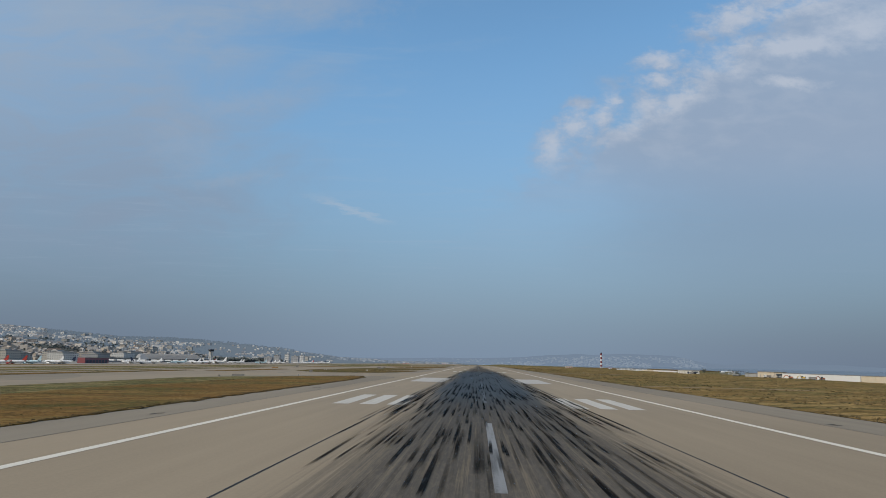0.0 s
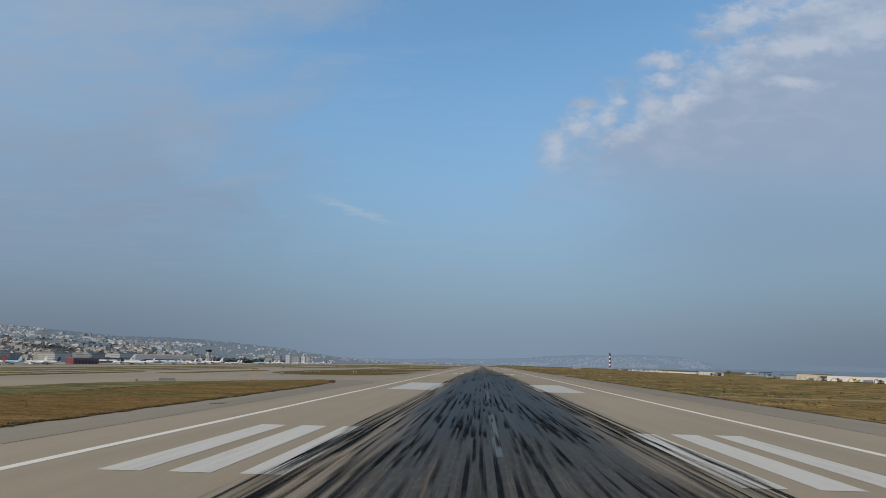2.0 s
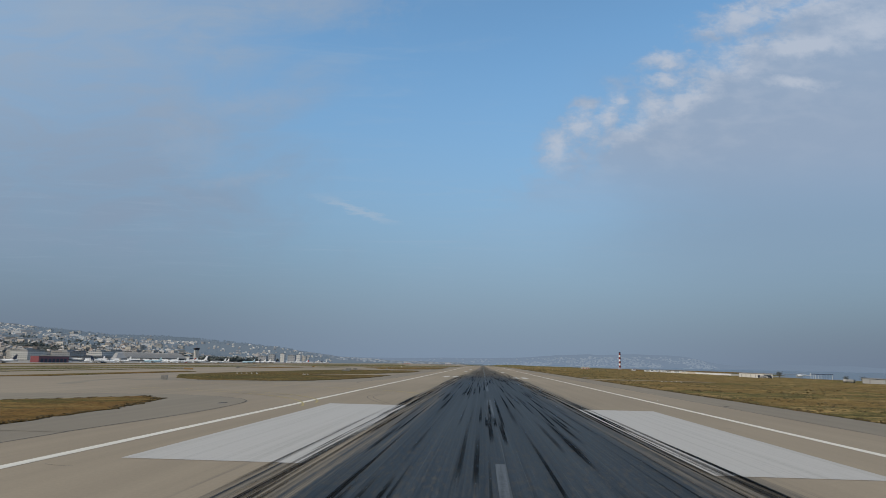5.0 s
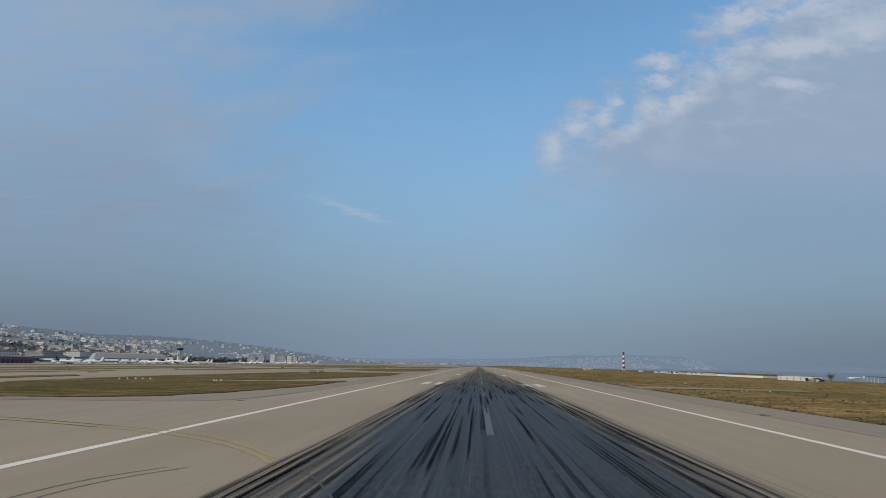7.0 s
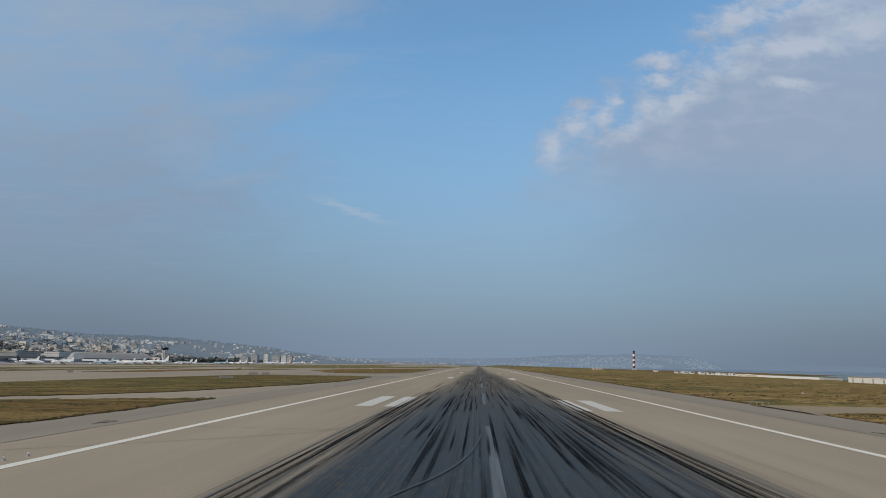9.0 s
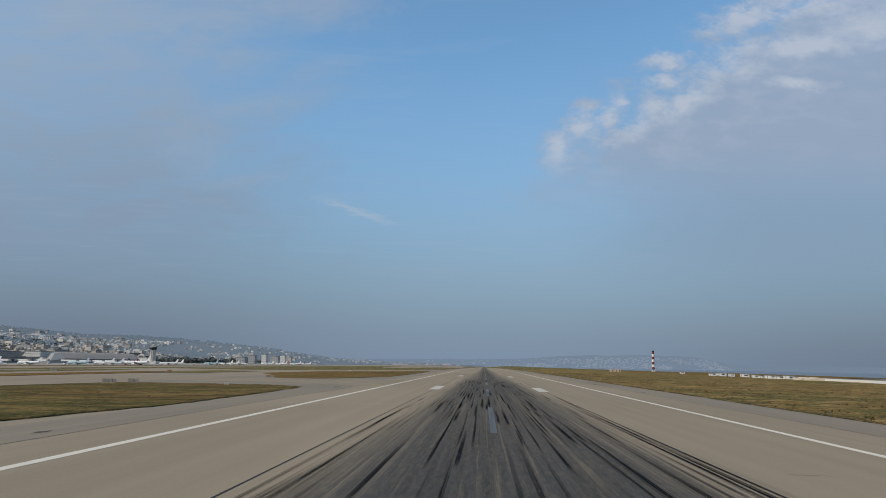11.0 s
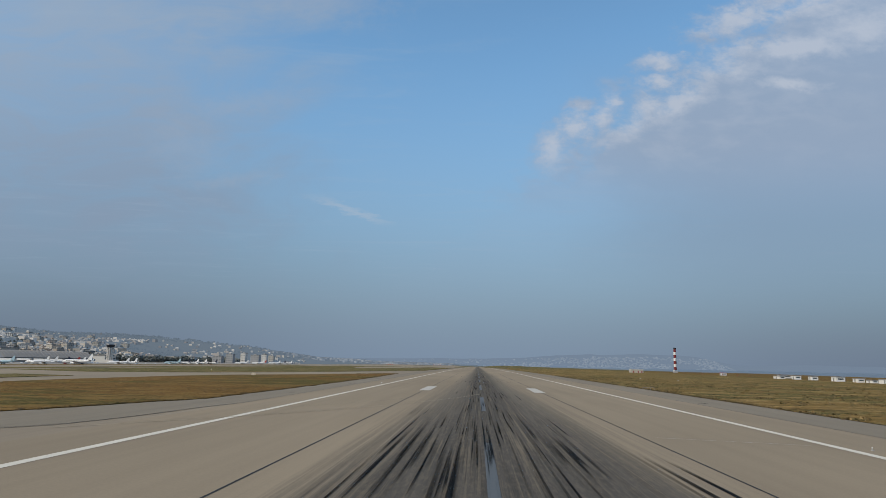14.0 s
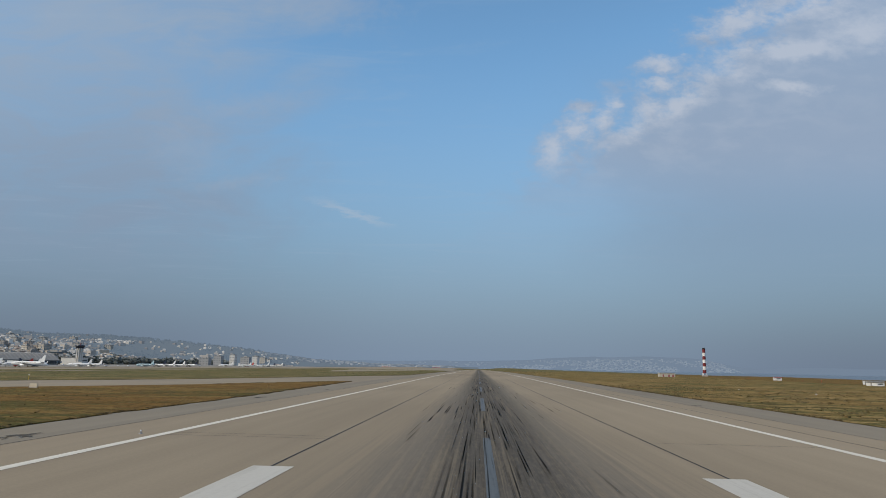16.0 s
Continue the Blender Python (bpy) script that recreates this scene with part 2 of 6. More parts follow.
def concrete(name, light, dark, rough=0.92, streak=0.3):
    m, nt, b, vec = material(name, rough, 0, 0.18)
    big = noisy(nt, scaled(nt, vec, 0.05, 0.012, 0.05), 1.0, 4, 0.6)
    lane = noisy(nt, scaled(nt, vec, 0.9, 0.015, 1), 1.0, 4, 0.6)
    grain = noisy(nt, vec, 9.0, 4, 0.7)
    k = math_node(nt, "ADD", math_node(nt, "MULTIPLY", big, 0.65 - streak / 2), math_node(nt, "MULTIPLY", lane, streak))
    k = math_node(nt, "ADD", k, math_node(nt, "MULTIPLY", grain, 0.35 - streak / 2))
    c = mix(nt, smooth(nt, k, 0.35, 0.65), dark, light)
    nt.links.new(c, b.inputs["Base Color"])
    bump(nt, b, grain, 0.01, 0.4)
    return m, nt, b, vec, c


def runway_surface():
    """Beige concrete with the rubber of landings along its middle: wide and dense first, thinner further on."""
    m, nt, b, vec, c = concrete("runway_concrete", (0.328, 0.266, 0.188), (0.255, 0.207, 0.147), streak=0.24)
    sep = nt.nodes.new("ShaderNodeSeparateXYZ")
    nt.links.new(vec, sep.inputs[0])
    ax = math_node(nt, "DIVIDE", math_node(nt, "ABSOLUTE", sep.outputs[0]), K)
    along = math_node(nt, "DIVIDE", sep.outputs[1], K * 1000.0)
    half = math_node(nt, "MULTIPLY", ramp(nt, along, ((0.0, 0.72), (0.08, 0.78), (0.15, 0.88), (0.22, 0.92), (0.34, 0.9), (0.42, 0.78), (0.5, 0.74), (0.6, 0.72), (0.72, 0.62), (1.0, 0.45))), 12.0)
    dens = ramp(nt, along, ((0.0, 0.88), (0.035, 0.92), (0.06, 0.98), (0.085, 1.08), (0.12, 1.2), (0.14, 1.22), (0.2, 1.24), (0.32, 1.2), (0.40, 1.08), (0.47, 0.94), (0.54, 0.98), (0.62, 0.93), (0.7, 0.9), (0.85, 0.88), (1.0, 0.84)))
    fine = noisy(nt, scaled(nt, vec, 5.5, 0.03, 1), 1.0, 8, 0.78)
    broad = noisy(nt, scaled(nt, vec, 1.1, 0.012, 1), 1.0, 4, 0.6)
    gaps = noisy(nt, scaled(nt, vec, 3.2, 0.11, 1, (3, 5, 0)), 1.0, 5, 0.65)
    d = math_node(nt, "DIVIDE", ax, half)
    d = math_node(nt, "ADD", d, math_node(nt, "MULTIPLY", math_node(nt, "SUBTRACT", broad, 0.5), 0.7))
    d = math_node(nt, "ADD", d, math_node(nt, "MULTIPLY", math_node(nt, "SUBTRACT", fine, 0.5), 1.2))
    mask = math_node(nt, "SUBTRACT", 1.0, smooth(nt, d, 0.6, 1.16))
    # streak by streak: where little rubber lies, only the thickest streaks cover the concrete
    streaks = math_node(nt, "ADD", math_node(nt, "MULTIPLY", fine, 0.5), math_node(nt, "ADD", math_node(nt, "MULTIPLY", gaps, 0.28), math_node(nt, "MULTIPLY", broad, 0.22)))
    streaks = smooth(nt, streaks, 0.34, 0.66)
    cover = math_node(nt, "ADD", 0.5, math_node(nt, "DIVIDE", math_node(nt, "SUBTRACT", math_node(nt, "ADD", streaks, dens), 1.0), 0.8), clamp=True)
    amount = math_node(nt, "MULTIPLY", math_node(nt, "MULTIPLY", mask, cover), math_node(nt, "ADD", 0.42, math_node(nt, "MULTIPLY", dens, 0.5)), clamp=True)
    speck = noisy(nt, scaled(nt, vec, 7.0, 1.1, 1, (1, 6, 0)), 1.0, 7, 0.8)
    amount = math_node(nt, "MULTIPLY", amount, math_node(nt, "ADD", 0.8, math_node(nt, "MULTIPLY", smooth(nt, speck, 0.36, 0.56), 0.22)), clamp=True)
    hairs = noisy(nt, scaled(nt, vec, 9.0, 0.016, 1, (4, 0, 0)), 1.0, 7, 0.75)
    tone = smooth(nt, math_node(nt, "ADD", math_node(nt, "MULTIPLY", hairs, 0.45), math_node(nt, "ADD", math_node(nt, "MULTIPLY", speck, 0.3), math_node(nt, "MULTIPLY", broad, 0.25))), 0.4, 0.6)
    sheen = mix(nt, tone, (0.007, 0.0085, 0.0095), (0.031, 0.036, 0.0385))
    scrape = noisy(nt, scaled(nt, vec, 12.0, 0.018, 1, (8, 3, 0)), 1.0, 6, 0.75)
    sheen = mix(nt, math_node(nt, "MULTIPLY", smooth(nt, scrape, 0.56, 0.66), 0.5), sheen, (0.11, 0.115, 0.112))
    thick = smooth(nt, dens, 0.9, 1.2)
    dusty = math_node(nt, "MULTIPLY", math_node(nt, "SUBTRACT", 1.0, thick), math_node(nt, "ADD", 0.36, math_node(nt, "MULTIPLY", smooth(nt, gaps, 0.4, 0.62), 0.5)))
    late = math_node(nt, "MULTIPLY", smooth(nt, along, 0.54, 0.72), smooth(nt, math_node(nt, "ADD", ax, math_node(nt, "MULTIPLY", math_node(nt, "SUBTRACT", fine, 0.5), 5.0)), 1.6, 5.2))
    dusty = math_node(nt, "ADD", dusty, math_node(nt, "MULTIPLY", late, 0.6), clamp=True)
    sheen = mix(nt, dusty, sheen, mix(nt, late, (0.088, 0.08, 0.071), (0.16, 0.14, 0.115)))
    c = mix(nt, amount, c, sheen)
    nt.links.new(c, b.inputs["Base Color"])
    nt.links.new(math_node(nt, "ADD", 0.06, math_node(nt, "MULTIPLY", thick, 0.1)), b.inputs["Specular IOR Level"])
    nt.links.new(math_node(nt, "SUBTRACT", 0.9, math_node(nt, "MULTIPLY", math_node(nt, "MULTIPLY", amount, thick), 0.34)), b.inputs["Roughness"])
    return m


def worn_paint(name, col, wear=0.35, under=(0.3, 0.27, 0.22), across=2.6, along=0.16):
    m, nt, b, vec = material(name, 0.7, 0, 0.3)
    n = noisy(nt, scaled(nt, vec, across, along, 1), 1.0, 6, 0.7)
    g = noisy(nt, vec, 6.0, 5, 0.7)
    k = math_node(nt, "ADD", math_node(nt, "MULTIPLY", n, 0.7), math_node(nt, "MULTIPLY", g, 0.3))
    c = mix(nt, math_node(nt, "MULTIPLY", smooth(nt, k, 0.45, 0.72), wear), col, under)
    nt.links.new(c, b.inputs["Base Color"])
    return m


def rubber_streaks():
    """Smears of rubber, thickest where a tyre first touched: soft along their sides and thinning out behind."""
    m, nt, b, vec = material("tyre_rubber", 0.8, 0, 0.06)
    b.inputs["Base Color"].default_value = (0.0085, 0.0095, 0.0105, 1)
    geo = nt.nodes.new("ShaderNodeNewGeometry")
    uv = nt.nodes.new("ShaderNodeUVMap")
    uv.uv_map = "smear"
    sep = nt.nodes.new("ShaderNodeSeparateXYZ")
    nt.links.new(uv.outputs[0], sep.inputs[0])
    hair = noisy(nt, scaled(nt, vec, 14.0, 0.1, 1), 1.0, 6, 0.75)
    gap = noisy(nt, scaled(nt, vec, 2.0, 0.3, 1), 1.0, 4, 0.65)
    k = math_node(nt, "ADD", math_node(nt, "MULTIPLY", hair, 0.6), math_node(nt, "MULTIPLY", gap, 0.4))
    aside = math_node(nt, "ABSOLUTE", math_node(nt, "SUBTRACT", sep.outputs[0], 0.5))
    rim = math_node(nt, "SUBTRACT", 1.0, smooth(nt, math_node(nt, "ADD", aside, math_node(nt, "MULTIPLY", math_node(nt, "SUBTRACT", hair, 0.5), 0.5)), 0.26, 0.5))
    tail = math_node(nt, "MULTIPLY", smooth(nt, math_node(nt, "SUBTRACT", sep.outputs[1], math_node(nt, "MULTIPLY", hair, 0.34)), -0.14, 0.1), math_node(nt, "SUBTRACT", 1.0, smooth(nt, math_node(nt, "ADD", sep.outputs[1], math_node(nt, "MULTIPLY", math_node(nt, "SUBTRACT", hair, 0.5), 0.8)), 0.25, 1.0)))
    force = math_node(nt, "ADD", 0.18, math_node(nt, "MULTIPLY", math_node(nt, "POWER", geo.outputs["Random Per Island"], 1.6), 0.82))
    cover = math_node(nt, "MULTIPLY", math_node(nt, "MULTIPLY", smooth(nt, k, 0.3, 0.46), force), math_node(nt, "MULTIPLY", rim, tail))
    nt.links.new(cover, b.inputs["Alpha"])
    return m


def grass_surface(name, dry, green, straw, greenness=0.5, clumps=0.85):
    """Rough turf: broad drifts of green and straw that run across the field, clumps and fine blades."""
    m, nt, b, vec = material(name, 0.95, 0, 0.06)
    big = noisy(nt, scaled(nt, vec, 0.02, 0.045, 1), 1.0, 5, 0.62, 0.6)
    drift = noisy(nt, scaled(nt, vec, 0.05, 0.17, 1, (5, 2, 0)), 1.0, 5, 0.65, 0.5)
    mid = noisy(nt, scaled(nt, vec, 0.3, 0.42, 1), 1.0, 5, 0.65)
    fine = noisy(nt, vec, 2.6, 6, 0.78)
    k = math_node(nt, "ADD", math_node(nt, "MULTIPLY", big, 0.55), math_node(nt, "ADD", math_node(nt, "MULTIPLY", drift, 0.25), math_node(nt, "MULTIPLY", mid, 0.2)))
    c = mix(nt, smooth(nt, k, 0.6 - greenness * 0.22, 0.645 - greenness * 0.22), dry, green)
    c = mix(nt, math_node(nt, "MULTIPLY", smooth(nt, math_node(nt, "ADD", math_node(nt, "MULTIPLY", drift, 0.6), math_node(nt, "MULTIPLY", mid, 0.4)), 0.485, 0.565), 0.85), c, straw)
    clump = noisy(nt, scaled(nt, vec, 0.16, 0.55, 1, (9, 4, 0)), 1.0, 6, 0.7)
    c = mix(nt, math_node(nt, "MULTIPLY", smooth(nt, clump, 0.5, 0.57), clumps), c, tuple(v * 0.38 for v in green))
    c = mix(nt, math_node(nt, "MULTIPLY", smooth(nt, fine, 0.5, 0.57), 0.75), c, tuple(v * 0.3 for v in dry))
    blade = noisy(nt, scaled(nt, vec, 1.7, 3.4, 1, (7, 1, 0)), 1.0, 6, 0.8)
    c = mix(nt, math_node(nt, "MULTIPLY", smooth(nt, blade, 0.5, 0.6), 0.5), c, tuple(min(1.0, v * 1.25) for v in straw))
    nt.links.new(c, b.inputs["Base Color"])
    bump(nt, b, math_node(nt, "ADD", fine, math_node(nt, "MULTIPLY", mid, 2.0)), 0.12, 0.8)
    return m


DIRT = concrete("packed_dirt", (0.27, 0.21, 0.135), (0.19, 0.145, 0.09), 0.95, 0.1)[0]
RUNWAY = runway_surface()
SHOULDER = concrete("shoulder_asphalt", (0.262, 0.222, 0.166), (0.205, 0.175, 0.132))[0]
TAXI = concrete("taxiway_concrete", (0.31, 0.253, 0.182), (0.238, 0.195, 0.142))[0]
APRON = concrete("apron_concrete", (0.32, 0.295, 0.26), (0.24, 0.225, 0.2))[0]
WHITE_LINE = worn_paint("white_line_paint", (0.68, 0.63, 0.53))
BAR_LINE = worn_paint("dull_bar_paint", (0.52, 0.485, 0.42), 0.5, (0.3, 0.27, 0.22), 3.4, 0.12)
TIRED_LINE = worn_paint("worn_centre_line_paint", (0.105, 0.115, 0.12), 0.95, (0.03, 0.032, 0.034), 4.0, 0.09)
SCUFFED_LINE = worn_paint("scuffed_centre_line_paint", (0.24, 0.24, 0.235), 0.95, (0.07, 0.067, 0.06))
BLOCK_LINE = worn_paint("rubbed_block_paint", (0.45, 0.42, 0.375), 0.62, (0.27, 0.245, 0.205), 4.5, 0.02)
FAINT_LINE = worn_paint("faint_line_paint", (0.06, 0.064, 0.066), 0.9, (0.03, 0.03, 0.03))
PALE_LINE = worn_paint("pale_worn_line_paint", (0.17, 0.16, 0.145), 0.8, (0.08, 0.075, 0.07), 2.0, 1.0)
FADED_LINE = worn_paint("faded_line_paint", (0.33, 0.28, 0.185), 0.85, (0.24, 0.2, 0.145), 1.2, 0.7)
YELLOW_LINE = worn_paint("yellow_line_paint", (0.36, 0.28, 0.085), 0.85, (0.27, 0.22, 0.14), 1.2, 0.6)
SEAM = plain("joint_sealant", (0.022, 0.021, 0.019), 0.8, vary=0.4, scale=0.4)
STAIN, nt, b, vec, c = concrete("damp_asphalt", (0.1, 0.09, 0.075), (0.035, 0.032, 0.028), 0.8, 0.1)
# dampness that breaks up into patches
nt.links.new(math_node(nt, "MULTIPLY", smooth(nt, noisy(nt, scaled(nt, vec, 1.6, 0.9, 1), 1.0, 5, 0.7), 0.42, 0.54), 0.85), b.inputs["Alpha"])
SCUFF = concrete("scuffed_concrete", (0.2, 0.168, 0.128), (0.13, 0.11, 0.085), 0.9, 0.1)[0]
RUBBER = rubber_streaks()
GRASS = grass_surface("dry_grass", (0.178, 0.1, 0.029), (0.086, 0.083, 0.025), (0.25, 0.154, 0.052), clumps=0.45)
FIELD = grass_surface("olive_dry_grass", (0.208, 0.131, 0.042), (0.086, 0.088, 0.026), (0.37, 0.248, 0.096), 0.56, 0.72)
TURF = grass_surface("olive_turf", (0.15, 0.094, 0.031), (0.08, 0.08, 0.024), (0.225, 0.15, 0.053), 0.6)
GREEN = grass_surface("green_grass", (0.2, 0.148, 0.058), (0.11, 0.115, 0.042), (0.26, 0.2, 0.09), 0.7)
# The hill's greens are greyed and paled to stand in for haze.
HILL = grass_surface("haze_greyed_hill", (0.14, 0.15, 0.14), (0.11, 0.126, 0.118), (0.19, 0.18, 0.155))
WEED = island("edge_weeds", ((0.12, 0.08, 0.031), (0.085, 0.063, 0.024), (0.15, 0.1, 0.038), (0.1, 0.075, 0.029)), 0.95)
TUFT = island("grass_tufts", ((0.2, 0.13, 0.046), (0.09, 0.082, 0.026), (0.3, 0.205, 0.08), (0.07, 0.062, 0.02), (0.17, 0.115, 0.04), (0.13, 0.1, 0.035)), 0.95)


# ---------------------------------------------------------------- building helpers
def part(name, bm, mat, parent=None, label="", at=None, turn=0.0):
    """Links a bmesh, in runway metres, as one mesh object, under a thing or a part where a parent is given."""
    bmesh.ops.scale(bm, vec=(K, K, K), verts=bm.verts)
    me = bpy.data.meshes.new(name)
    bm.to_mesh(me)
    bm.free()
    me.materials.append(mat)
    ob = new(name, me)
    if parent is not None:
        ob.parent = parent
    if at is not None:
        ob.matrix_basis = pose(at[0] * K, at[1] * K, at[2] * K, 0, 0, turn)
    return tagged(ob, label)


def thing(name, x, y, z, label, category, group="", turn=0.0):
    ob = new(name)
    ob.empty_display_size = 0.3
    ob.matrix_basis = pose(x * K, y * K, z * K, 0, 0, turn)
    return tagged(ob, label, category, group)


def sheet(name, xs, ys, zf, mat, label, kind="structure", category="ground", xf=None):
    """A ground sheet over a grid of columns and rows, its height from zf(x, y); xf(x, y) may shift its columns."""
    verts = [((xf(x, y) if xf else x) * K, y * K, zf(x, y) * K) for y in ys for x in xs]
    n = len(xs)
    faces = [(j * n + i, j * n + i + 1, (j + 1) * n + i + 1, (j + 1) * n + i) for j in range(len(ys) - 1) for i in range(n - 1)]
    me = bpy.data.meshes.new(name)
    me.from_pydata(verts, [], faces)
    me.materials.append(mat)
    for p in me.polygons:
        p.use_smooth = True
    return tagged(new(name, me), label, category, kind=kind)


def raw(name, verts, faces, mat, smooth_faces=False):
    me = bpy.data.meshes.new(name)
    me.from_pydata([tuple(c * K for c in v) for v in verts], [], faces)
    me.materials.append(mat)
    if smooth_faces:
        for p in me.polygons:
            p.use_smooth = True
    return new(name, me)


def box(bm, x0, x1, y0, y1, z0, z1, bevel=0.0):
    g = bmesh.ops.create_cube(bm, size=1.0)["verts"]
    for v in g:
        v.co = Vector(((x0 + x1) / 2 + v.co.x * (x1 - x0), (y0 + y1) / 2 + v.co.y * (y1 - y0), (z0 + z1) / 2 + v.co.z * (z1 - z0)))
    if bevel:
        bmesh.ops.bevel(bm, geom=list({e for v in g for e in v.link_edges}), offset=bevel, segments=2, affect="EDGES")
    return bm


def boxed(*a, bevel=0.0):
    return box(bmesh.new(), *a, bevel=bevel)


def tube(r0, r1, z0, z1, n=16, x=0.0, y=0.0, bm=None):
    bm = bm or bmesh.new()
    bmesh.ops.create_cone(bm, cap_ends=True, segments=n, radius1=r0, radius2=r1, depth=z1 - z0, matrix=Matrix.Translation((x, y, (z0 + z1) / 2)))
    return bm


def band(points, width, z, bm=None):
    """A flat ribbon along a line of points, as wide as given."""
    bm = bm or bmesh.new()
    prev = None
    for i, p in enumerate(points):
        a, b = Vector(points[max(0, i - 1)]), Vector(points[min(len(points) - 1, i + 1)])
        side = (b - a).normalized()
        side = Vector((side.y, -side.x)) * (width / 2)
        p = Vector(p)
        pair = [bm.verts.new((*(p - side), z)), bm.verts.new((*(p + side), z))]
        if prev:
            bm.faces.new((prev[0], prev[1], pair[1], pair[0]))
        prev = pair
    bmesh.ops.recalc_face_normals(bm, faces=bm.faces)
    return bm


def arc(p0, p1, p2, n=14):
    """A smooth curve from p0 to p2, drawn towards p1."""
    return [((1 - t) ** 2 * p0[0] + 2 * t * (1 - t) * p1[0] + t * t * p2[0], (1 - t) ** 2 * p0[1] + 2 * t * (1 - t) * p1[1] + t * t * p2[1]) for t in [i / n for i in range(n + 1)]]


def lie(x, y=0):
    """Height of the airfield: level round the runway, falling gently to both sides and, past a crest, along its far half."""
    fall = -min(8.0, max(0.0, (-x - 40) * 0.0085, (-x - 250) * 0.0225)) - min(0.9, max(0.0, (x - 40) * 0.006))
    e = max(0.0, y - 900)
    return fall - (e * e / 400 if e < 200 else e - 100) * 0.0022 * min(1.0, max(0.0, 1 - (abs(x) - 40) / 110))


def shore(y):
    """How far the land reaches towards the sea: a point widens it past the middle of the runway."""
    return float(np.interp(y, (-600, 860, 1120, 1700, 2400, 3200), (256, 262, 440, 440, 330, 256)))


# ---------------------------------------------------------------- ground, sea, runway
YS = [-600, -300] + list(range(-100, 900, 50)) + list(range(900, 1101, 25)) + [1150, 1200, 1250] + list(range(1300, 3100, 150)) + [3500, 4200, 5000, 6000, 7400]
ground = sheet("ground", [-7200, -5000, -3000, -1500, -1000, -780, -600, -400, -250, -110, -60, 0, 60, 120, 180, 232, 246, 256], YS,
               lambda x, y: lie(x, y) - (0.12 if x < 240 else 1.0 if x < 250 else 4.5), GREEN,
               "dry yellow and green grass of a flat airfield", category="grass", xf=lambda x, y: x if x < 200 else 180 + (x - 180) * (shore(y) - 180) / 76)
m, nt, b, vec = material("sea_water", 0.4, 0, 0.4)
swell = noisy(nt, scaled(nt, vec, 0.05, 0.12, 1), 1.0, 5, 0.6)
# Base colours are paled and greyed for the haze lying over the sea.
nt.links.new(mix(nt, swell, (0.112, 0.142, 0.174), (0.136, 0.168, 0.203)), b.inputs["Base Color"])
bump(nt, b, swell, 0.6, 0.6)
WATER = m
water = sheet("water", [200, 400, 1000, 3000, 5200], [-600, 500, 1500, 3000, 5000, 5900], lambda x, y: -3.2, WATER, "calm hazy blue sea beyond the airfield", category="sea")

RUN_YS = [-150] + list(range(-100, 900, 100)) + list(range(900, 1101, 25)) + list(range(1200, 3000, 100))
runway = sheet("runway", [-27.6, -22, -11, 0, 11, 22, 28.9], RUN_YS, lambda x, y: lie(x, y), RUNWAY,
               "beige concrete runway streaked with dark tyre rubber", category="runway")
sheet("shoulder_right", [28.9, 36.3], RUN_YS, lambda x, y: lie(x, y) - 0.012, SHOULDER, "grey asphalt shoulder along the runway", category="runway shoulder")
for ys in ([-150, 0, 100, 204], [330, 400, 505], [631, 700, 800] + RUN_YS[12:]):
    sheet("shoulder_left", [-34.2, -27.6], ys, lambda x, y: lie(x, y) - 0.012, SHOULDER, "grey asphalt shoulder along the runway", category="runway shoulder")
for y, d in ((330, -1), (631, -1)):
    # the shoulder swings round the tips of the grass at a taxiway exit
    xs = [-27.6, -28.4, -28.9, -29.2, -29.6, -30.2, -31, -33, -35, -38, -40, -46, -53, -66, -80]
    out = [float(np.interp(-x, (27.6, 29.0, 29.3, 30.7, 33, 36, 41, 55, 80), (0, 8, 18, 29, 32.5, 34.6, 36, 36.5, 38))) for x in xs]
    bm = bmesh.new()
    prev = None
    for x, o in zip(xs, out):
        pair = [bm.verts.new((x, y - (0 if x > -34 else 10) * d, lie(x, y) - 0.014)), bm.verts.new((x, y + o * d + 0.01, lie(x, y) - 0.014))]
        if prev:
            bm.faces.new((prev[0], prev[1], pair[1], pair[0]))
        prev = pair
    bmesh.ops.recalc_face_normals(bm, faces=bm.faces)
    bmesh.ops.scale(bm, vec=(K, K, K), verts=bm.verts)
    me = bpy.data.meshes.new("shoulder_fillet")
    bm.to_mesh(me)
    me.materials.append(SHOULDER)
    tagged(new("shoulder_fillet", me), "grey asphalt fillet round the tip of the grass", "taxiway shoulder", kind="structure")


def rounded(points, closed=True, times=3):
    """Cuts the corners of an outline until it is smooth."""
    for _ in range(times):
        pairs = list(zip(points, points[1:] + points[:1])) if closed else list(zip(points, points[1:]))
        cut = [q for p, n2 in pairs for q in ((p[0] * 0.75 + n2[0] * 0.25, p[1] * 0.75 + n2[1] * 0.25), (p[0] * 0.25 + n2[0] * 0.75, p[1] * 0.25 + n2[1] * 0.75))]
        points = cut if closed else [points[0]] + cut + [points[-1]]
    return points


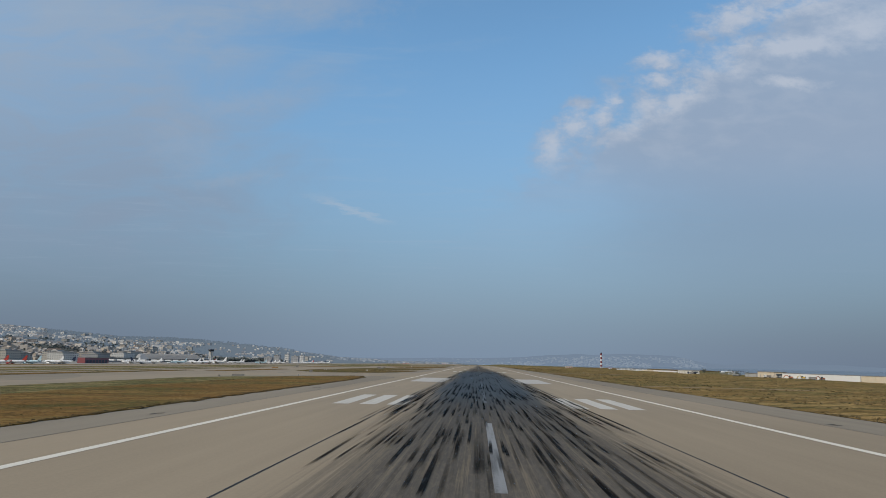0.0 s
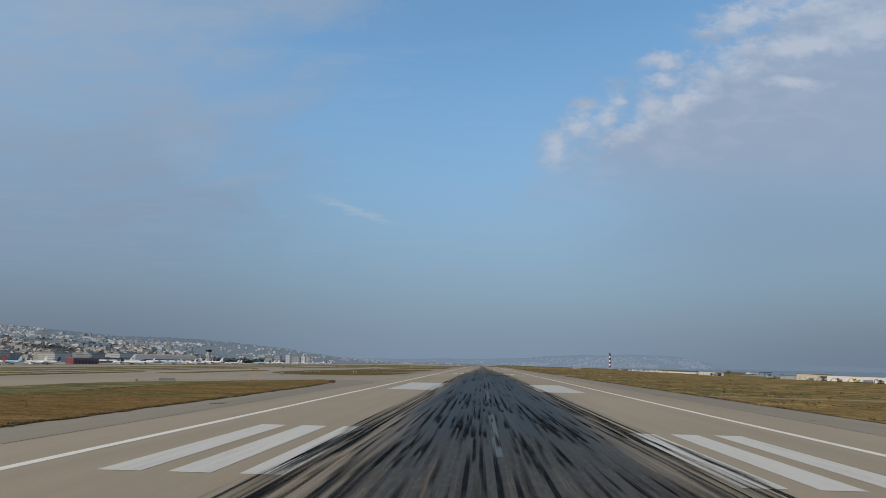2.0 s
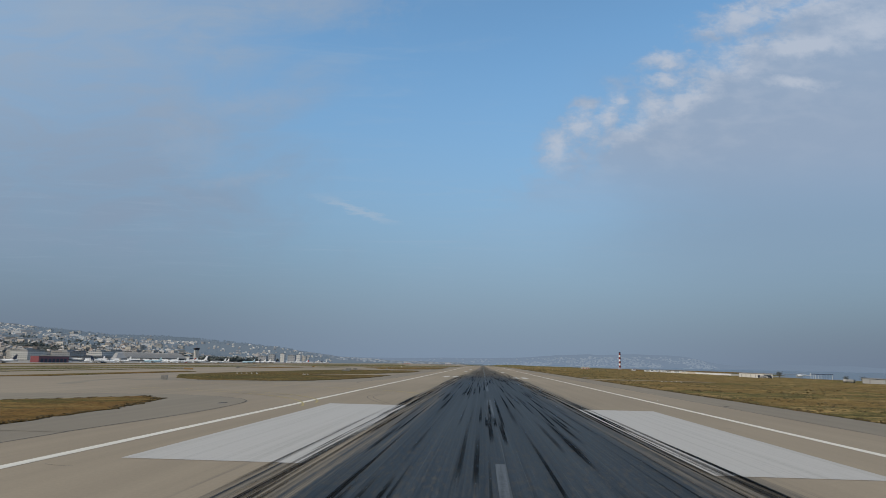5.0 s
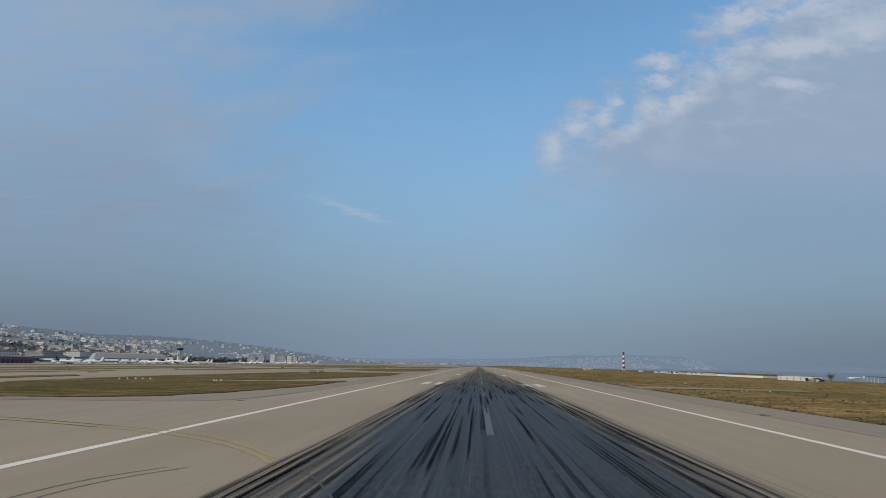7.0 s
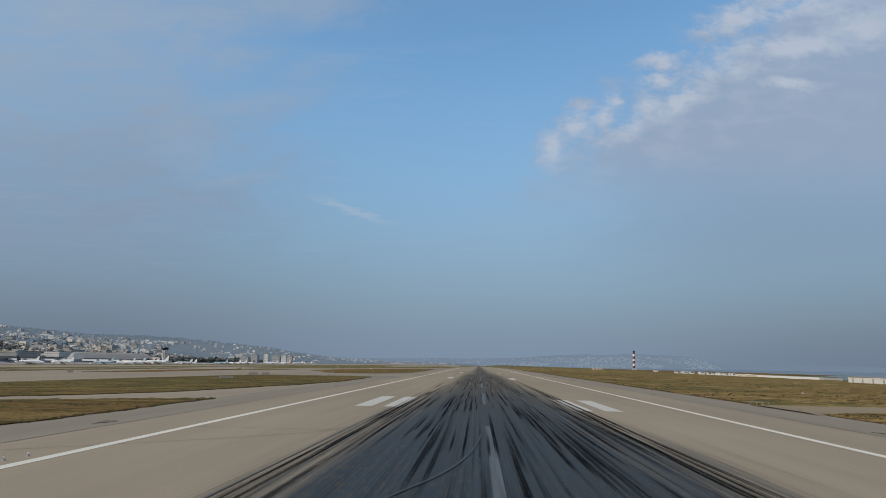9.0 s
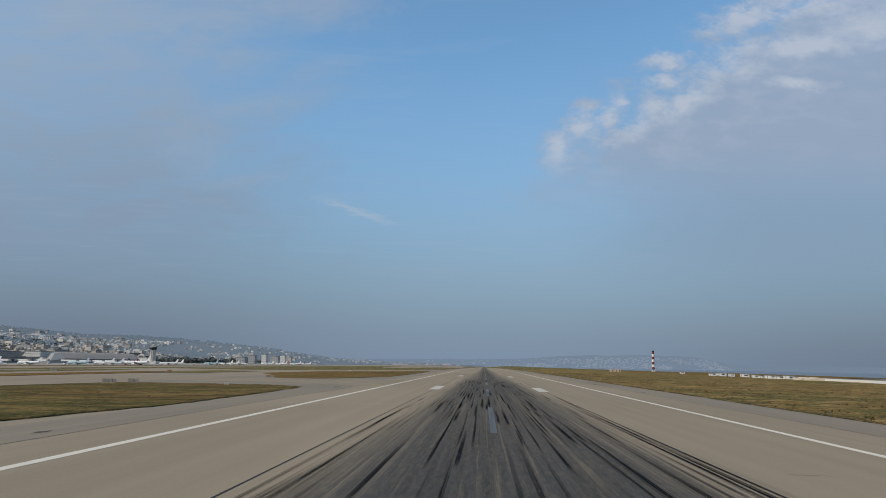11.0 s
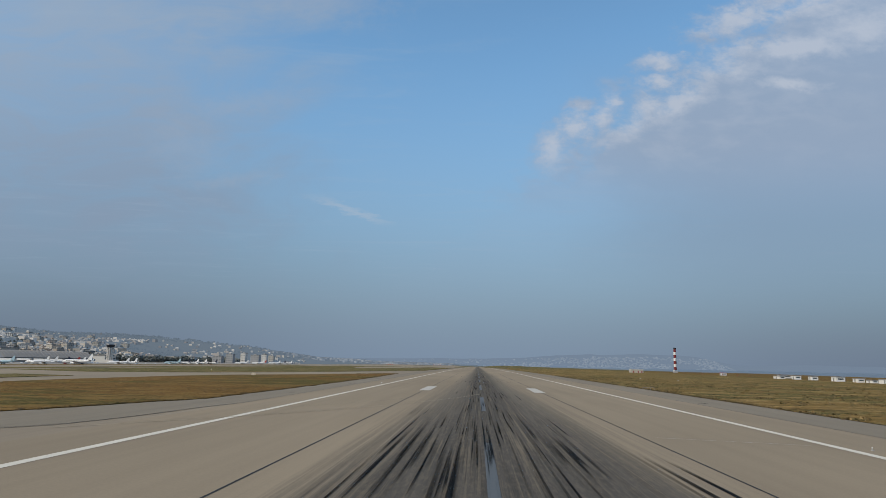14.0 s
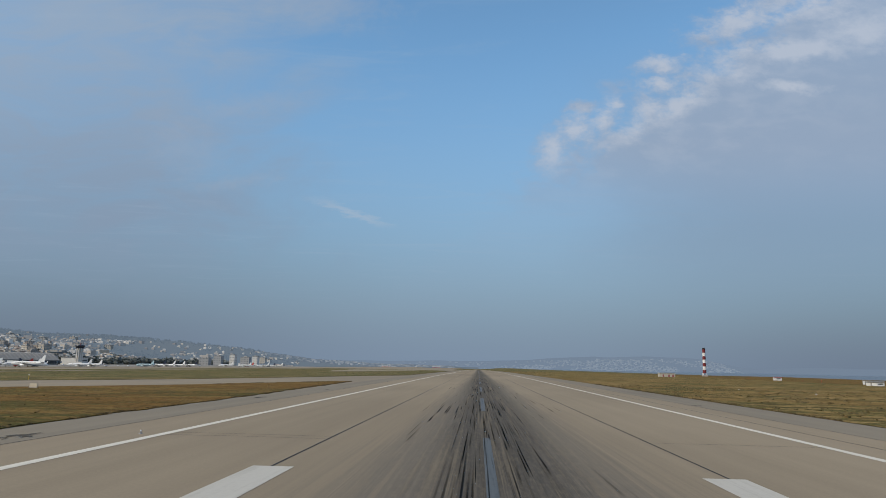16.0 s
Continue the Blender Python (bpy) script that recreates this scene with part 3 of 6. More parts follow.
def paved(outline, drop=0.012):
    """A flat sheet of paving within an outline, laid on the airfield."""
    bm = bmesh.new()
    bmesh.ops.triangulate(bm, faces=[bm.faces.new([bm.verts.new((x, y, 0.0)) for x, y in outline])])
    for fold in (-40, -60, -110):
        bmesh.ops.bisect_plane(bm, geom=bm.verts[:] + bm.edges[:] + bm.faces[:], plane_co=(fold, 0, 0), plane_no=(1, 0, 0))
    bmesh.ops.recalc_face_normals(bm, faces=bm.faces)
    for v in bm.verts:
        v.co.z = lie(v.co.x, v.co.y) - drop
    if bm.faces[:][0].normal.z < 0:
        bmesh.ops.reverse_faces(bm, faces=bm.faces)
    return bm


NOSES = ([(-27.66, 186), (-26.64, 204), (-27.2, 216), (-28.49, 223.5), (-32.1, 228.5), (-37.76, 231.5), (-45.31, 233), (-58.53, 231), (-79.3, 222)],
         [(-27.66, 498), (-26.64, 519), (-27.01, 533), (-28.68, 541), (-33.04, 547), (-39.65, 552), (-52.86, 558), (-79.3, 562)])
for nose in NOSES:
    # the shoulder swings round the tip of the grass at a taxiway exit
    edge = rounded(nose, closed=False)
    y0 = nose[0][1]
    tagged(part("shoulder_nose", paved(edge + [(-79.3, y0 + 12), (-34.1, y0 + 8), (-34.1, y0)], -0.003), SHOULDER), "grey asphalt nose round the tip of the grass", "taxiway shoulder", kind="structure")
taxiway = sheet("taxiway", [-470, -340, -230, -110, -60, -40, -27.6], YS[:-4], lambda x, y: lie(x, y) - 0.03, TAXI,
                "pale concrete taxiways beside the runway", category="taxiway")
apron = sheet("apron", [-900, -780, -600, -470], YS[:-4], lambda x, y: lie(x, y) - 0.03, APRON,
              "pale concrete apron in front of the terminals", category="apron")


def mark(name, bm, mat, label, category="runway marking"):
    return tagged(part(name, bm, mat), label, category, kind="structure")


EDGES = [[(-27.6, y), (-28.7, y - 6), (-29.3, y - 18), (-30.0, y - 24), (-31.2, y - 30), (-35, y - 34), (-41, y - 36), (-55, y - 36.5), (-78, y - 38)] for y in (330, 631)]
for nose in list(NOSES) + EDGES:
    bm = band(rounded(nose, closed=False), 0.11, 0.012)
    for v in bm.verts:
        v.co.z += lie(v.co.x, v.co.y)
    mark("joint", bm, SEAM, "dark joint curving round the asphalt nose", "joint")


def strip_mesh(x0, x1, y0, y1, z, step=15.0):
    bm = bmesh.new()
    n = max(1, int((y1 - y0) / step))
    bmesh.ops.create_grid(bm, x_segments=1, y_segments=n, size=0.5)
    for v in bm.verts:
        y = y0 + (v.co.y + 0.5) * (y1 - y0)
        v.co = Vector((x0 + (v.co.x + 0.5) * (x1 - x0), y, z + lie(0, y) * (0.9999 if y > 900 else 1)))
    return bm


for side in (-1, 1):
    a, b2 = sorted((side * 21.57, side * 22.23))
    mark("side_stripe", strip_mesh(a, b2, -150, 2900, 0.012, 25), WHITE_LINE, "long white side stripe painted on the runway")
    seam = -10.81 if side < 0 else 10.27
    a, b2 = seam - 0.06, seam + 0.06
    mark("joint", strip_mesh(a, b2, -150, 2900, 0.01, 25), SEAM, "dark sealed joint between the concrete lanes", "joint")
    seam = -27.55 if side < 0 else 28.85
    a, b2 = seam - 0.04, seam + 0.04
    for y0, y1 in (((-150, 186), (330, 498), (631, 2900)) if side < 0 else ((-150, 2900),)):
        mark("joint", strip_mesh(a, b2, y0, y1, 0.01, 25), SEAM, "dark joint between runway and shoulder", "joint")
    if side > 0:
        mark("joint", strip_mesh(25.2, 25.3, 700, 905, 0.01, 25), SEAM, "thin dark joint inside the runway's outer lane", "joint")
    shift = -0.68 if side < 0 else 0.0
    for y0, lanes in ((79.3, ((9.15, 11.05), (12.3, 14.2), (15.4, 17.3))), (379.3, ((9.15, 11.05), (12.4, 14.3))), (529.3, ((9.1, 11.05),)), (679.4, ((9.05, 11.0),))):
        for p, q in lanes:
            a, b2 = sorted((side * p + shift, side * q + shift))
            tagged(mark("touchdown_bar", strip_mesh(a, b2, y0, y0 + 22.6, 0.014), BAR_LINE, "white painted touchdown bar, worn and scuffed"), group="touchdown bars")
    a, b2 = (-18.6, -9.7) if side < 0 else (9.1, 17.3)
    tagged(mark("aiming_point", strip_mesh(a, b2, 176, 221.5, 0.014), BLOCK_LINE, "broad white painted aiming point block, rubber-streaked"), group="aiming point")
for i in range(-2, 47):
    y0 = 27.0 + i * 60.0
    tagged(mark("centre_line_dash", strip_mesh(-0.8, -0.3, y0, y0 + 30.6, 0.012), SCUFFED_LINE if i == 0 else TIRED_LINE,
                "scuffed white centre line dash" if i == 0 else "faded white centre line dash under rubber"), group="centre line")


# ---------------------------------------------------------------- stains, joints and tyre marks on the pavement
def ribbon_set(specs):
    """Flat streaks: each x, y, length, width, height and drift sideways; with their place across and along for the wear."""
    verts, faces, uvs = [], [], []
    for x, y, ln, w, z, drift in specs:
        k = len(verts)
        for t in (0.0, 0.33, 0.67, 1.0):
            cx, yy = x + drift * t * t, y + ln * t
            verts += [(cx - w / 2, yy, z), (cx + w / 2, yy, z)]
            uvs += [(0.0, t), (1.0, t)]
        faces += [(k + 2 * i, k + 2 * i + 1, k + 2 * i + 3, k + 2 * i + 2) for i in range(3)]
    return verts, faces, uvs


def tyre_marks():
    """Single touchdown streaks, often a pair of tyres side by side, over the general film of rubber."""
    rng = random.Random(11)
    specs = []

    def lay(y0, y1, n, middle, spread, most, lmin, lmax, wmin, wmax, pair=0.5):
        for _ in range(n):
            x = rng.choice((-1, 1)) * abs(rng.gauss(middle, spread)) - 0.5
            if abs(x + 0.5) > most:
                continue
            s = (x, rng.uniform(y0, y1), rng.uniform(lmin, lmax), rng.uniform(wmin, wmax), rng.uniform(0.017, 0.03), rng.gauss(0, 0.06))
            specs.append(s)
            if rng.random() < pair:
                specs.append((x + rng.uniform(0.7, 0.95), s[1] + rng.uniform(-1, 1), s[2] * rng.uniform(0.8, 1.1), s[3], rng.uniform(0.017, 0.03), s[5]))

    lay(-70, 40, 70, 4.6, 2.6, 10, 12, 36, 0.16, 0.4)
    lay(16, 110, 110, 3.7, 2.3, 9.6, 7, 16, 0.18, 0.33, 0.4)
    lay(30, 75, 60, 4.8, 2.7, 10.2, 10, 28, 0.17, 0.38)
    lay(60, 112, 60, 4.6, 2.7, 10.2, 10, 28, 0.18, 0.38)
    lay(95, 200, 60, 4.8, 3.0, 10.2, 18, 50, 0.15, 0.36)
    lay(82, 165, 80, 3.6, 2.0, 9.0, 7, 16, 0.2, 0.36, 0.35)
    lay(190, 340, 110, 4.8, 3.2, 10.2, 18, 60, 0.14, 0.36)
    lay(330, 480, 120, 4.4, 2.8, 9.6, 16, 52, 0.13, 0.34)
    lay(470, 600, 90, 4.0, 2.3, 8.6, 10, 40, 0.12, 0.34)
    lay(580, 960, 330, 1.1, 0.8, 3.0, 8, 34, 0.05, 0.14, 0.3)
    lay(570, 900, 70, 4.6, 1.8, 8.6, 8, 26, 0.08, 0.22, 0.3)
    lay(40, 250, 110, 9.4, 0.7, 11.0, 16, 50, 0.12, 0.34, 0.25)
    lay(240, 410, 90, 9.0, 0.8, 10.8, 16, 50, 0.12, 0.32, 0.25)
    lay(400, 500, 26, 8.2, 0.9, 9.6, 12, 36, 0.12, 0.28, 0.25)
    for _ in range(46):
        x = rng.uniform(7.6, 11.2) if rng.random() < 0.68 else rng.uniform(-11.4, -8.4)
        specs.append((x, rng.uniform(62, 96), rng.uniform(8, 26), rng.uniform(0.2, 0.42), rng.uniform(0.017, 0.03), rng.gauss(0, 0.08)))
    for x, y, ln in ((-10.3, 62, 190), (-9.7, 90, 240), (-9.2, 40, 150), (9.6, 50, 230), (10.1, 90, 300), (8.9, 80, 260), (10.2, 280, 200), (9.3, 250, 210), (-9.9, 300, 150), (-8.8, 240, 200), (-10.4, 250, 120), (9.8, 330, 160)):
        for part_y in range(int(y), int(y + ln), 34):
            specs.append((x + rng.gauss(0, 0.06), part_y + rng.uniform(-6, 6), 60, rng.uniform(0.22, 0.42), rng.uniform(0.017, 0.03), rng.gauss(0, 0.08)))
    verts, faces, uvs = ribbon_set(specs)
    ob = raw("tyre_marks", verts, faces, RUBBER)
    layer = ob.data.uv_layers.new(name="smear")
    for loop in ob.data.loops:
        layer.data[loop.index].uv = uvs[loop.vertex_index]
    return tagged(ob, "black tyre rubber streaks along the runway", "tyre marks", kind="stuff")


tyre_marks()
for y, x0, x1 in ((134, -22, -11), (136.5, -22, -11), (352, -22, -11), (714.5, -22, -10.8), (716, -22, -10.8), (717, 10.3, 21.8), (806, -22, -11)):
    mark("cross_joint", band([(x0, y), ((x0 + x1) / 2, y + 0.15), (x1, y - 0.1)], 0.06, 0.011), SEAM, "thin dark joint across the concrete", "joint")
for pts in ([(-11.0, 356), (-13, 350.5), (-17, 346), (-24, 340), (-29, 336)], [(-11.0, 656), (-12.2, 648), (-15, 640), (-20, 630), (-26, 622)]):
    mark("crooked_joint", band([(x * 0.944, y) for x, y in pts], 0.07, 0.011), SCUFF, "crooked sealed crack in the concrete", "joint")
for x, y, size in ((-29.2, 60, 1.0), (-30.3, 125, 1.7), (-29.6, 218, 1.0), (-29.4, 300, 0.9), (-29.2, 354, 1.3), (-29.6, 440, 0.9), (-29.8, 531, 1.7), (-29.6, 660, 1.0), (-29.4, 711, 1.9), (-31.3, 765, 1.6), (-29.6, 800, 1.0),
                   (30.1, 64.4, 1.0), (30.4, 120, 0.8), (29.4, 174.4, 1.2), (30.0, 236, 0.8), (29.5, 296.5, 1.4), (30.3, 360, 0.8), (30.0, 430, 0.9), (30.0, 536, 1.2), (29.8, 593.5, 1.1), (30.4, 654, 1.3), (30.0, 771, 1.2), (30.2, 840, 1.0)):
    bm = bmesh.new()
    rng = random.Random(int(y * 7 + x))
    bm.faces.new([bm.verts.new((x + math.cos(a) * 0.45 * size * rng.uniform(0.5, 1.3), y + math.sin(a) * 1.3 * size * rng.uniform(0.3, 1.3), 0.008)) for a in [i * math.tau / 22 for i in range(22)]])
    tagged(mark("drain_stain", bm, STAIN, "dark wet stain round a drain in the shoulder", "stain"), group="drain stains")
for pts in ([(11.2, 603.5), (16, 602.2), (20.6, 600.9)], [(-18.5, 478.4), (-11.4, 479.6)]):
    mark("pale_seam", band(pts, 0.1, 0.011), BLOCK_LINE, "thin pale seam across the concrete", "joint")
for off in (0.0, 0.85):
    mark("turning_mark", band(rounded([(-12.3 + off, 221.8), (-14.8 + off, 229), (-16.6 + off, 235), (-17.4 + off, 240), (-17.0 + off, 245), (-15.2 + off, 249)], closed=False, times=2), 0.1, 0.011), SCUFF, "faint dark tyre arc of a turning aircraft", "tyre mark")

for pts in ([(-16.8, 555.7), (-15.6, 553.4), (-15.0, 552.1), (-13.7, 549.4), (-13.0, 545.9), (-12.1, 542.1), (-11.4, 537.4)], [(-31, 552), (-33.6, 549.6), (-36.8, 548.9)], [(-27.8, 551), (-28.5, 547.2)]):
    mark("crooked_joint", band(pts, 0.07, 0.011), SCUFF, "thin crooked crack in the concrete", "joint")
mark("lead_line", band(rounded([(-12.8, 572.2), (-10.1, 568.5), (-7.1, 563.7), (-4.2, 554.9), (-2.0, 547.4)], closed=False, times=2), 0.14, 0.031), PALE_LINE, "pale taxi line worn thin over the rubber", "taxi line")

# short cracks in the slabs
rng = random.Random(41)
for _ in range(22):
    x, y, a = rng.choice((rng.uniform(-21, -11.5), rng.uniform(11.5, 28), rng.uniform(-33, -28.5))), rng.uniform(60, 880), rng.uniform(-0.5, 0.5)
    pts = [(x + math.cos(a) * d + rng.gauss(0, 0.07), y + math.sin(a) * d + rng.gauss(0, 0.2)) for d in (0, 0.7, 1.5, 2.1, 2.9)[:rng.choice((3, 4, 5))]]
    mark("crooked_joint", band(pts, 0.05, 0.0108), SCUFF, "short thin crack in a concrete slab", "joint")

# darker asphalt where the taxiways bend
for outline in ([(-109, 626), (-106.5, 634), (-105.7, 644), (-111, 658), (-122, 670), (-121, 655), (-126, 645)],
                [(-78.6, 592.8), (-72.6, 590.8), (-68, 590.7), (-77.8, 599.3), (-80.2, 613.3), (-82.9, 628.8), (-86.2, 623.8), (-85.3, 610.3)],
                [(-82, 262), (-77, 261), (-87.5, 286.5), (-87.5, 301), (-92, 315), (-91, 292)],
                [(-99, 140), (-101, 154), (-111, 180), (-142, 224), (-177, 262), (-184, 258), (-150, 190), (-118, 152)]):
    bm = paved(rounded([(x * 0.944, y) for x, y in outline]))
    mark("asphalt_fillet", bm, SHOULDER, "darker asphalt fillet at a taxiway bend", "taxiway shoulder")

# taxiway lead lines, painted yellow
for pts in ([(-63.6, 275), (-47.7, 271.5), (-39.5, 269.3), (-30.7, 266.2), (-23.1, 262.6), (-17.4, 258.4), (-13.6, 253.9), (-11.8, 250.8)],
            [(-63.6, 278), (-42.4, 272), (-27.4, 266.2), (-20.0, 262.2), (-15.4, 257.4), (-12.3, 253)],
            arc((-21.5, 222), (-24, 240), (-45, 249), 14) + [(-60, 253)],
            [(-8.8, 564), (-11, 567.5)] + arc((-14, 571.5), (-22, 580), (-60, 588), 10)[1:],
            [(-59.3, 564.5), (-46.1, 563.6), (-41.5, 563.2), (-34.1, 559.4), (-29.2, 554), (-26.8, 549.4), (-25.1, 544.8), (-24.4, 541)],
            [(-59.3, 567), (-47.7, 566.4), (-41.9, 565.4), (-34.2, 560.8), (-28.8, 554.6), (-26.0, 549), (-24.2, 543.6)],
            arc((-21.5, 216), (-25.5, 236), (-46, 244.5), 14) + [(-60, 248)]):
    bm = band(rounded([(x * 0.944, y) for x, y in pts], closed=False, times=1), 0.24, 0.018)
    for v in bm.verts:
        v.co.z += lie(v.co.x, v.co.y)
    mark("lead_line", bm, YELLOW_LINE, "faded yellow taxi line curving off the runway", "taxi line")
mark("lead_line", band(arc((-30, 600), (-9.4, 628), (-0.8, 668), 18), 0.16, 0.018), FADED_LINE, "almost faded taxi line curving onto the runway", "taxi line")
for pts in ([(-1.0, 204), (-1.0, 211), (-1.1, 217.6), (-1.35, 221.5), (-1.8, 225.5), (-2.75, 230), (-3.9, 234.1), (-5.4, 239.3), (-7.0, 244.5), (-9.5, 250)], [(-11, 306), (-9.2, 311.5), (-7.5, 317.5), (-6.3, 322.0), (-4.6, 328.1), (-2.7, 334.2), (-1.6, 342.1), (-1.1, 352)]):
    pts = rounded(pts, closed=False, times=2)
    mark("lead_line", band(pts, 0.13, 0.031), FAINT_LINE, "faint taxi line worn under rubber", "taxi line")


# ---------------------------------------------------------------- grass areas
def tufts(name, spots, label, mat=None, hmin=0.04, hmax=0.13):
    """Clumps of leaning blades, each its own small island."""
    rng = np.random.RandomState(len(spots))
    verts, faces = [], []
    for x, y, z, s in spots:
        h = rng.uniform(hmin, hmax) * s
        for _ in range(4):
            a, w = rng.uniform(0, math.tau), rng.uniform(0.05, 0.16) * s
            ox, oy = rng.normal(0, 0.12 * s, 2)
            lx, ly = rng.normal(0, 0.08 * s, 2)
            k = len(verts)
            verts += [(x + ox - math.cos(a) * w, y + oy - math.sin(a) * w, z - 0.02), (x + ox + math.cos(a) * w, y + oy + math.sin(a) * w, z - 0.02), (x + ox + lx, y + oy + ly, z + h)]
            faces.append((k, k + 1, k + 2))
    ob = raw(name, verts, faces, mat or TUFT)
    return tagged(ob, label, "grass", kind="stuff")


def inside(poly, x, y):
    hit = False
    for (ax, ay), (bx, by) in zip(poly, poly[1:] + poly[:1]):
        if (ay > y) != (by > y) and x < (bx - ax) * (y - ay) / (by - ay) + ax:
            hit = not hit
    return hit


def grass_area(name, poly, mat, label, density=0.25, edge=1.6, seed=1, lift=0.07):
    """A low bank of turf with an uneven outline, and clumps thickest along its edge."""
    rng = random.Random(seed)
    poly = [(x * 0.944, y) for x, y in poly]
    rim = []
    for (ax, ay), (bx, by) in zip(poly, poly[1:] + poly[:1]):
        n = max(1, int(math.hypot(bx - ax, by - ay) / 1.6))
        for i in range(n):
            t = i / n
            rim.append((ax + (bx - ax) * t + rng.gauss(0, 0.22), ay + (by - ay) * t + rng.gauss(0, 0.22)))
    bm = bmesh.new()
    low = [bm.verts.new((x, y, lie(x, y) - 0.1)) for x, y in rim]
    top = [bm.verts.new((x, y, lie(x, y) + lift)) for x, y in rim]
    for i in range(len(rim)):
        j = (i + 1) % len(rim)
        bm.faces.new((low[i], low[j], top[j], top[i]))
    bmesh.ops.triangulate(bm, faces=[bm.faces.new(top)])
    bmesh.ops.recalc_face_normals(bm, faces=bm.faces)
    tagged(part(name, bm, mat), label, "grass", kind="structure")
    xs, ys = [p[0] for p in poly], [p[1] for p in poly]
    spots = []
    n = int((max(xs) - min(xs)) * (max(ys) - min(ys)) * density)
    for _ in range(n):
        x, y = rng.uniform(min(xs), max(xs)), rng.uniform(min(ys), max(ys))
        if inside(poly, x, y):
            spots.append((x, y, lie(x, y) + 0.06, rng.uniform(0.3, 0.8)))
    if spots:
        tufts("grass_clumps", spots, "dry grass clumps growing in the turf")
    spots = []
    for x, y in rim:
        if x > -60:
            for _ in range(18):
                px_, py_ = x - abs(rng.gauss(0, 0.35)) + 0.05, y + rng.gauss(0, 0.6)
                if noise.noise(Vector((px_ * 0.3, py_ * 0.12, seed))) > (-0.6 if seed == 2 else -0.2):
                    spots.append((px_, py_, lie(px_, py_) + 0.04, rng.uniform(0.4, edge * 0.75)))
    if spots:
        tufts("edge_weeds", spots, "dark weeds along the edge of the pavement", WEED)


grass_area("grass_near_threshold", [(-36, -120), (-35.4, 60), (-35.6, 180), (-37.2, 206), (-40.5, 222), (-45, 226), (-52, 217), (-62, 207), (-66, 204), (-63, 160), (-67, 110), (-62, 60), (-66, 10), (-66, -120)], GRASS, "dry brown grass strip beside the runway", 0.1, 1.7, 2)
grass_area("grass_behind_strip", [(-60, -120), (-60, 60), (-61, 150), (-60, 206), (-66, 204.5), (-76, 200), (-84, 180), (-85, -120)], GREEN, "greener grass along the back of the strip", 0.06, 1.0, 12, 0.04)
grass_area("grass_between_exits", [(-36.0, 352), (-37.7, 335), (-40.5, 316), (-44.5, 305.5), (-51.9, 300.4), (-61.4, 299), (-71.0, 301), (-81.6, 313), (-93.2, 338), (-99.6, 352), (-100.6, 378), (-84.7, 379), (-67.8, 376.5), (-57.2, 377), (-45.6, 382), (-35.5, 387)], TURF, "dry grass island between two taxiway exits", 0.1, 1.5, 3)
grass_area("grass_before_exit", [(-36.5, 505), (-36.2, 470), (-40.0, 440), (-48.7, 402), (-58.3, 388), (-67.8, 380), (-84.7, 382), (-101.7, 381), (-100.6, 419), (-95.3, 470), (-87.9, 515), (-83.7, 536), (-76.3, 540), (-62.5, 537), (-50.8, 535), (-42.9, 532), (-38.1, 527), (-36.9, 520)], TURF, "green and brown grass island beside a taxiway exit", 0.1, 1.5, 4)
grass_area("grass_after_exit", [(-36.0, 640), (-41.2, 622), (-46.6, 605.5), (-54.0, 598.5), (-61.4, 600), (-68.0, 604), (-73.1, 613), (-79.4, 631), (-83.7, 650), (-100.6, 688), (-100.6, 712), (-96.4, 760), (-89.0, 786), (-81.6, 794), (-71.0, 807), (-62.5, 821), (-56.7, 835), (-42.4, 863), (-38.7, 862), (-36.0, 764), (-35.6, 720)], GRASS, "reddish brown dry grass beside the runway", 0.1, 1.6, 5)
grass_area("grass_beyond_road", [(-38.1, 1010), (-60.4, 949), (-77.3, 897), (-92.2, 863), (-110.2, 838), (-118.6, 827), (-158.9, 812), (-217.2, 850), (-217.2, 1600), (-36.7, 1600)], GREEN, "green grass strip beyond the service road", 0.03, 1.2, 6)
for i, (x0, x1, y0, y1) in enumerate(((-150, -140, 60, 330), (-172, -164, 120, 520), (-128, -118, 300, 420), (-215, -190, 150, 760), (-160, -140, 560, 700), (-270, -235, 100, 1500), (-420, -360, 100, 1700), (-150, -122, 660, 760))):
    grass_area("grass_strip", [(x0, y0), (x1, y0 + 14), (x1, y1 - 14), (x0, y1), (x0 - 2, (y0 + y1) / 2)], GREEN if i % 2 else GRASS, "thin strip of dry grass between taxiways", 0.0, 1.0, 20 + i)

# the wide field on the sea side: gentle relief and clumps
rng = random.Random(8)


def field_height(x, y):
    n = noise.fractal(Vector((x / 9, y / 16, 1.0)), 1.0, 2.0, 4)
    m2 = noise.noise(Vector((x / 40, y / 60, 4.0)))
    e = min(1.0, max(0.0, (x - 36.3) / 6))
    flat = min(1.0, min(abs(y - 171), max(0.0, abs(y - 396) - 8)) / 8) if x < 75 else 1.0
    return lie(x, y) + 0.04 + e * (0.06 + 0.16 * n + 0.22 * m2) * flat


field = sheet("grass_field", [36.3] + [37.0 + 1.6 * i for i in range(29)] + [86 + 6 * i for i in range(22)], [-60 + 4 * i for i in range(255)] + [970, 1000, 1060, 1150, 1300, 1500, 1800],
              field_height, FIELD, "wide field of dry yellow-brown grass towards the sea", category="grass")
spots = []
for _ in range(22000):
    x, y = 36.7 + abs(rng.gauss(0, 55)), rng.uniform(-10, 900)
    if x > 200 or (min(abs(y - 171), abs(y - 396) - 9) < 3 and x < 80):
        continue
    if noise.noise(Vector((x * 0.12, y * 0.07, 2.0))) > -0.05:
        spots.append((x, y, field_height(x, y), rng.uniform(0.5, 2.2)))
